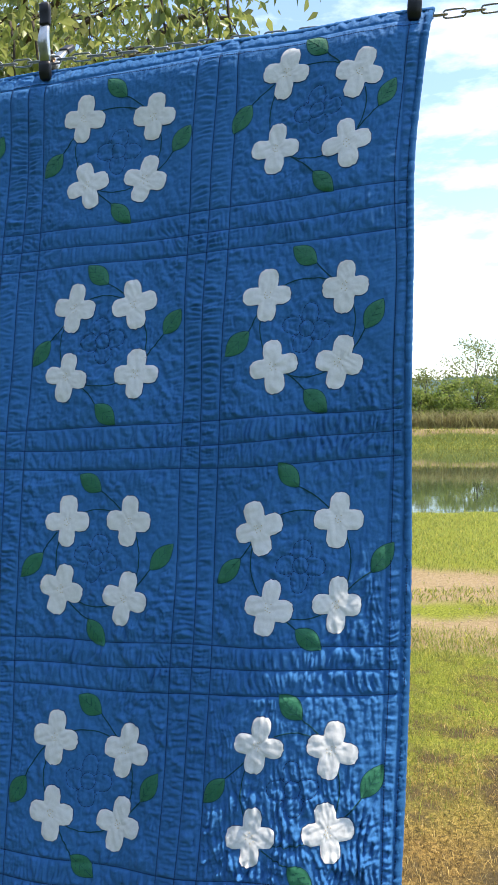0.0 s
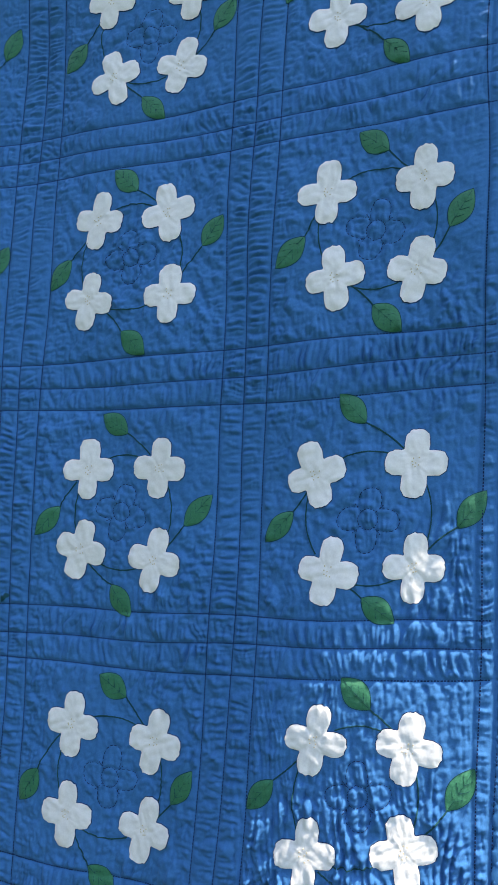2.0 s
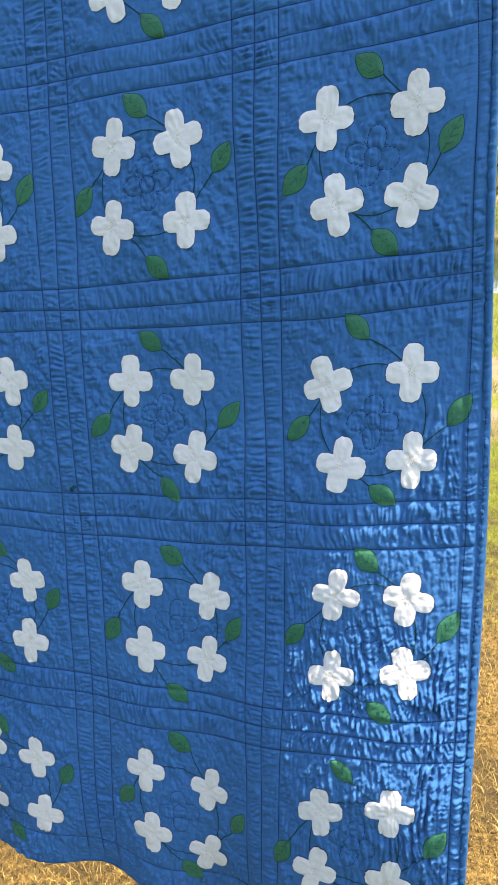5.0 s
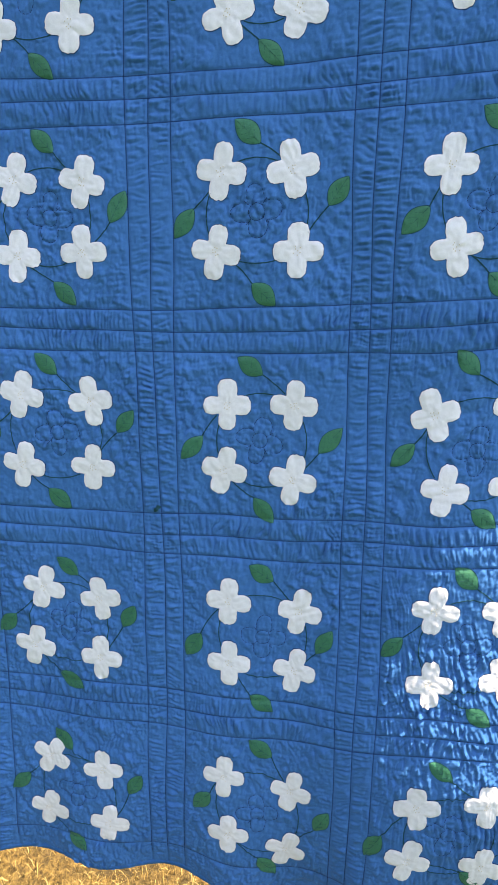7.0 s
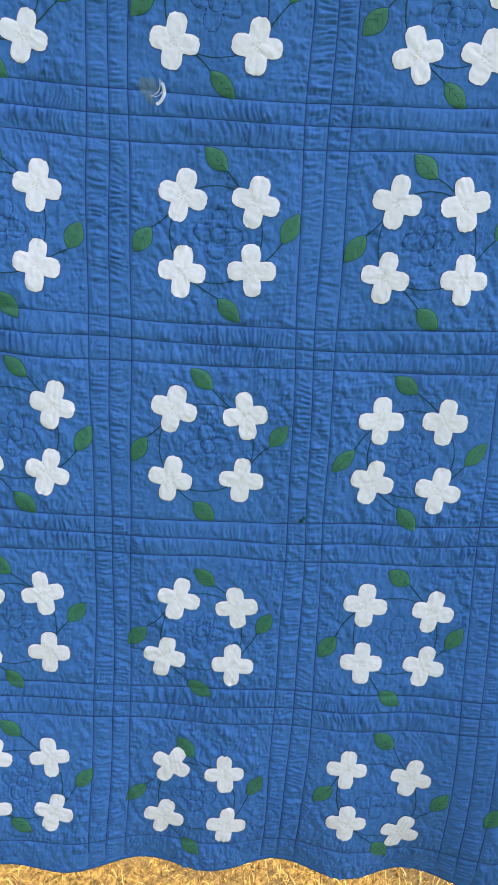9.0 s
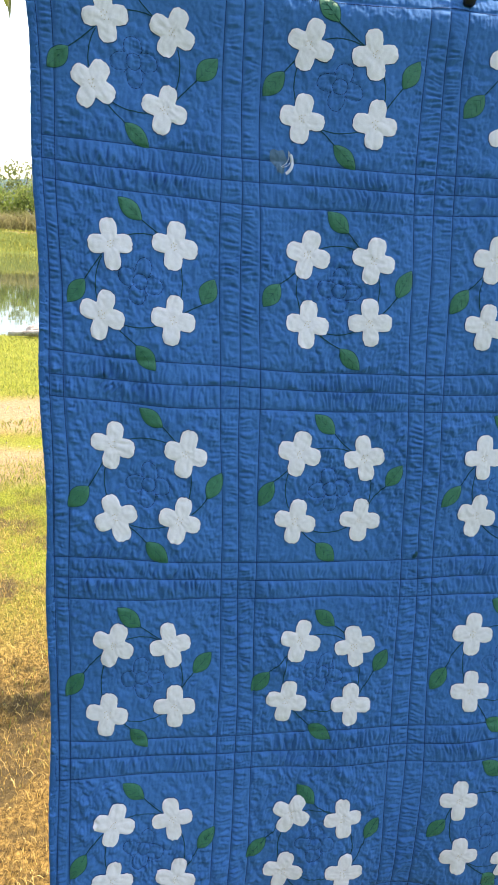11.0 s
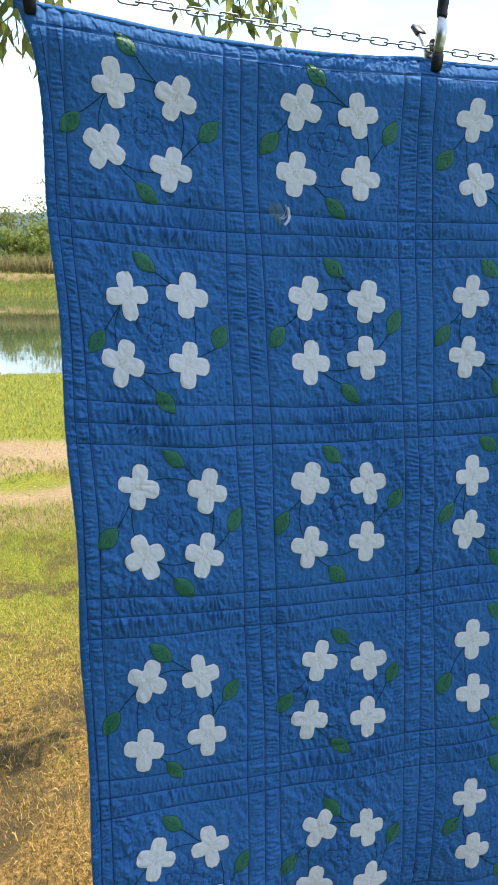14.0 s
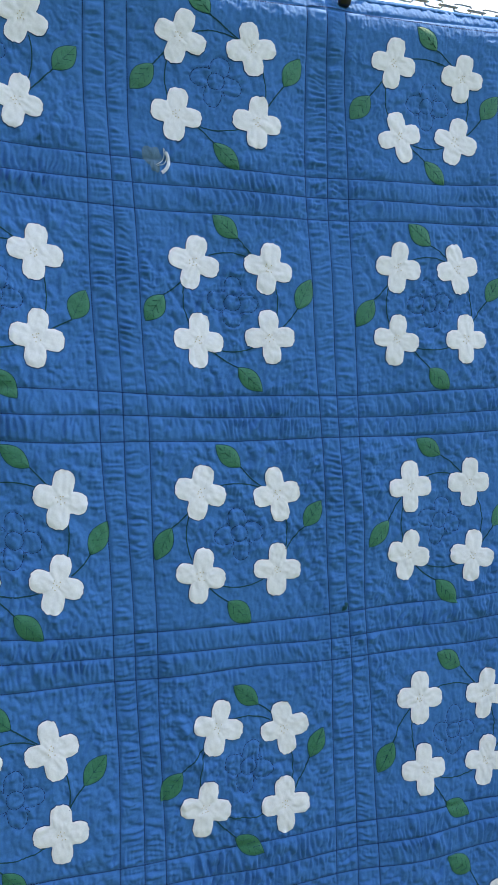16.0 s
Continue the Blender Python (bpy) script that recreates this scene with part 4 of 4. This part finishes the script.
log = tagged(new("driftwood", mesh("driftwood", v, f, ROCK)), "bleached driftwood log beside the shore rocks", "driftwood")


# ---- trees ----
def crown_leaves(tips, per, spreadr, size, rng, droop=0.3, long=1.0):
    """Folded leaf blades scattered round twig ends; uneven, with gaps."""
    n = len(tips) * per
    c = np.repeat(np.array(tips), per, 0) + rng.normal(0, 1, (n, 3)) * np.array(spreadr)
    d = rng.normal(0, 1, (n, 3)) + np.array((0, 0, -droop * 2))
    d /= np.linalg.norm(d, axis=1, keepdims=True)
    u = np.cross(d, rng.normal(0, 1, (n, 3)))
    u /= np.linalg.norm(u, axis=1, keepdims=True)
    w = np.cross(d, u)
    s = size * rng.uniform(0.55, 1.25, (n, 1))
    p = np.stack([c, c + d * s * 0.35 * long + u * s * 0.30 + w * s * 0.1, c + d * s * 0.6 * long, c + d * s * 0.35 * long - u * s * 0.30 + w * s * 0.1,
                  c + d * s * 1.1 * long - w * s * 0.1], 1).reshape(-1, 3)
    i = np.arange(n) * 5
    f = np.concatenate([np.stack([i, i + 1, i + 2], 1), np.stack([i, i + 2, i + 3], 1), np.stack([i + 1, i + 4, i + 2], 1), np.stack([i + 2, i + 4, i + 3], 1)])
    return p, f


def limb(a, c, r0, r1, rng, sag=0.0, n=7):
    a, c = np.array(a, float), np.array(c, float)
    t = np.linspace(0, 1, n)[:, None]
    p = a + (c - a) * t + np.array((0, 0, 1)) * 4 * t * (1 - t) * sag + rng.normal(0, 0.02, (n, 3)) * np.linalg.norm(c - a) * (t * (1 - t) * 4)
    return p, list(np.linspace(r0, r1, n))


def far_tree(x, y, height, wide, kind, seed):
    rng = np.random.default_rng(seed)
    base = float(land(np.array(x), np.array(y)))
    t = new("tree")
    t.location = (x, y, base)
    mat, label = ((WILLOW, "bushy pale green willow tree on the far bank"), (OAK, "rounded dark green tree behind the far bank"))[kind]
    tagged(t, label, "tree", "trees beyond the pond")
    tr = tube([(0, 0, -0.1), (0.05, 0, height * 0.3), (0, 0.05, height * 0.7)], [0.09 * height / 5, 0.06 * height / 5, 0.02], 6)
    part("trunk", mesh("trunk", *tr, BARK), t)
    tips, limbs = [], []
    for k in range(46):
        a, e = rng.uniform(0, 2 * math.pi), rng.uniform(0.02, 1.0)
        r = wide * (math.sin(math.pi * min(0.97, 0.12 + 0.86 * e)) ** 0.6) * rng.uniform(0.55, 1.08)
        tip = (math.cos(a) * r, math.sin(a) * r, height * (0.12 + 0.88 * e) + rng.normal(0, 0.12))
        tips.append(tip)
        if k % 4 == 0:
            limbs.append(tube(*limb((0, 0, height * (0.1 + 0.45 * e)), tip, 0.05, 0.012, rng, 0.1, 5), 5))
    tagged(part("limbs", mesh("limbs", *merged(limbs), BARK), t), kind="stuff")
    p, f = crown_leaves(tips, 62, (wide * 0.17, wide * 0.17, height * 0.055), 0.17 if kind == 0 else 0.20, rng, 0.2, 1.3 if kind == 0 else 1.0)
    part("crown", mesh("crown", p, f, mat, False), t)


for k, (x, y, h, w, kind) in enumerate(((-7.5, 49.5, 2.7, 1.7, 0), (-4.6, 50.0, 2.9, 1.4, 0), (-2.1, 49.6, 2.2, 1.1, 0), (0.3, 49.8, 2.6, 1.3, 0), (2.4, 49.2, 2.9, 1.2, 0),
                                        (4.0, 50.2, 3.2, 1.5, 0), (6.6, 50.2, 3.0, 1.7, 0), (-9.5, 56.0, 4.6, 2.6, 1), (-5.6, 57.0, 4.2, 2.4, 1), (-2.2, 57.5, 3.9, 2.2, 1), (0.9, 57.5, 4.3, 2.2, 1),
                                        (4.3, 58.0, 6.3, 2.3, 1), (7.6, 57.0, 5.2, 2.6, 1), (11.0, 57.0, 5.4, 2.8, 1))):
    far_tree(x, y, h, w, kind, 200 + k)


def shade_tree():
    """The tree behind the line: its trunk stands aside, its boughs reach over and hang in sprays."""
    rng = np.random.default_rng(77)
    t = new("tree")
    t.location = (-4.6, 4.4, -0.17)
    tagged(t, "spreading maple with sunlit yellow-green leaves hanging over the line", "tree")
    o = np.array(t.location)
    tr = limb((0, 0, -0.1), (0.4, -0.2, 4.2), 0.26, 0.15, rng, 0, 10)
    part("trunk", mesh("trunk", *tube(*tr, 12), BARK), t)
    tips, n = [], 0
    boughs = ((-0.35, 3.2, 4.0), (-1.0, 2.9, 4.0), (-1.6, 3.2, 4.05), (-2.3, 3.0, 4.1), (-3.0, 2.6, 4.3), (-1.2, 4.2, 4.7), (-2.4, 4.6, 4.8), (-0.6, 3.8, 4.4), (-3.4, 3.8, 5.0),
              (-2.2, 3.4, 5.6), (-3.6, 2.2, 6.0), (-5.6, 4.6, 5.6), (-4.6, 5.8, 5.8), (-5.8, 3.2, 5.2), (-0.95, 1.7, 3.45), (0.05, 1.7, 3.55))
    for tx, ty, tz in boughs:
        end = np.array((tx, ty, tz)) - o
        start = np.array((0.4, -0.2, 4.2)) * rng.uniform(0.75, 1.0)
        p, r = limb(start, end, 0.055, 0.012, rng, 0.25, 12)
        bough = part("bough", mesh("bough", *tube(p, r, 7), BARK), t)
        twigs, mine = [], []
        for k in range(4, 12):
            for s in range(3):
                q = p[k] + rng.normal(0, 1, 3) * np.array((0.24, 0.24, 0.14)) + np.array((0, 0, -0.06))
                twigs.append(tube([p[k], (p[k] + q) / 2 + rng.normal(0, 0.02, 3), q], [0.007, 0.005, 0.003], 4))
                mine.append(q)
        tagged(part("twigs", mesh("twigs", *merged(twigs), BARK), bough), kind="stuff")
        v, f = crown_leaves(mine, 44, (0.13, 0.13, 0.12), 0.058, rng, 0.6, 1.25)
        part("foliage", mesh("foliage", v, f, CANOPY, False), bough, "thin yellow-green leaves lit from behind")
    # hanging sprays
    for sx, sy, z0, z1 in ((-0.95, 1.5, 3.2, 2.56), (-0.86, 1.5, 3.2, 2.52), (-0.76, 1.52, 3.2, 2.70), (-0.16, 1.5, 3.3, 2.74), (0.02, 1.5, 3.3, 2.72), (0.14, 1.5, 3.2, 2.70), (-1.05, 1.55, 3.2, 2.55)):
        a, c = np.array((sx - 0.06, sy, z0)) - o, np.array((sx, sy, z1)) - o
        p, r = limb(a, c, 0.007, 0.002, rng, 0, 8)
        spray = part("hanging_twig", mesh("hanging_twig", *tube(p, r, 5), BARK), t)
        v, f = crown_leaves(list(p[1:]), 13, (0.05, 0.05, 0.035), 0.06, rng, 1.0, 1.3)
        part("foliage", mesh("foliage", v, f, CANOPY, False), spray, "thin yellow-green leaves lit from behind")


shade_tree()
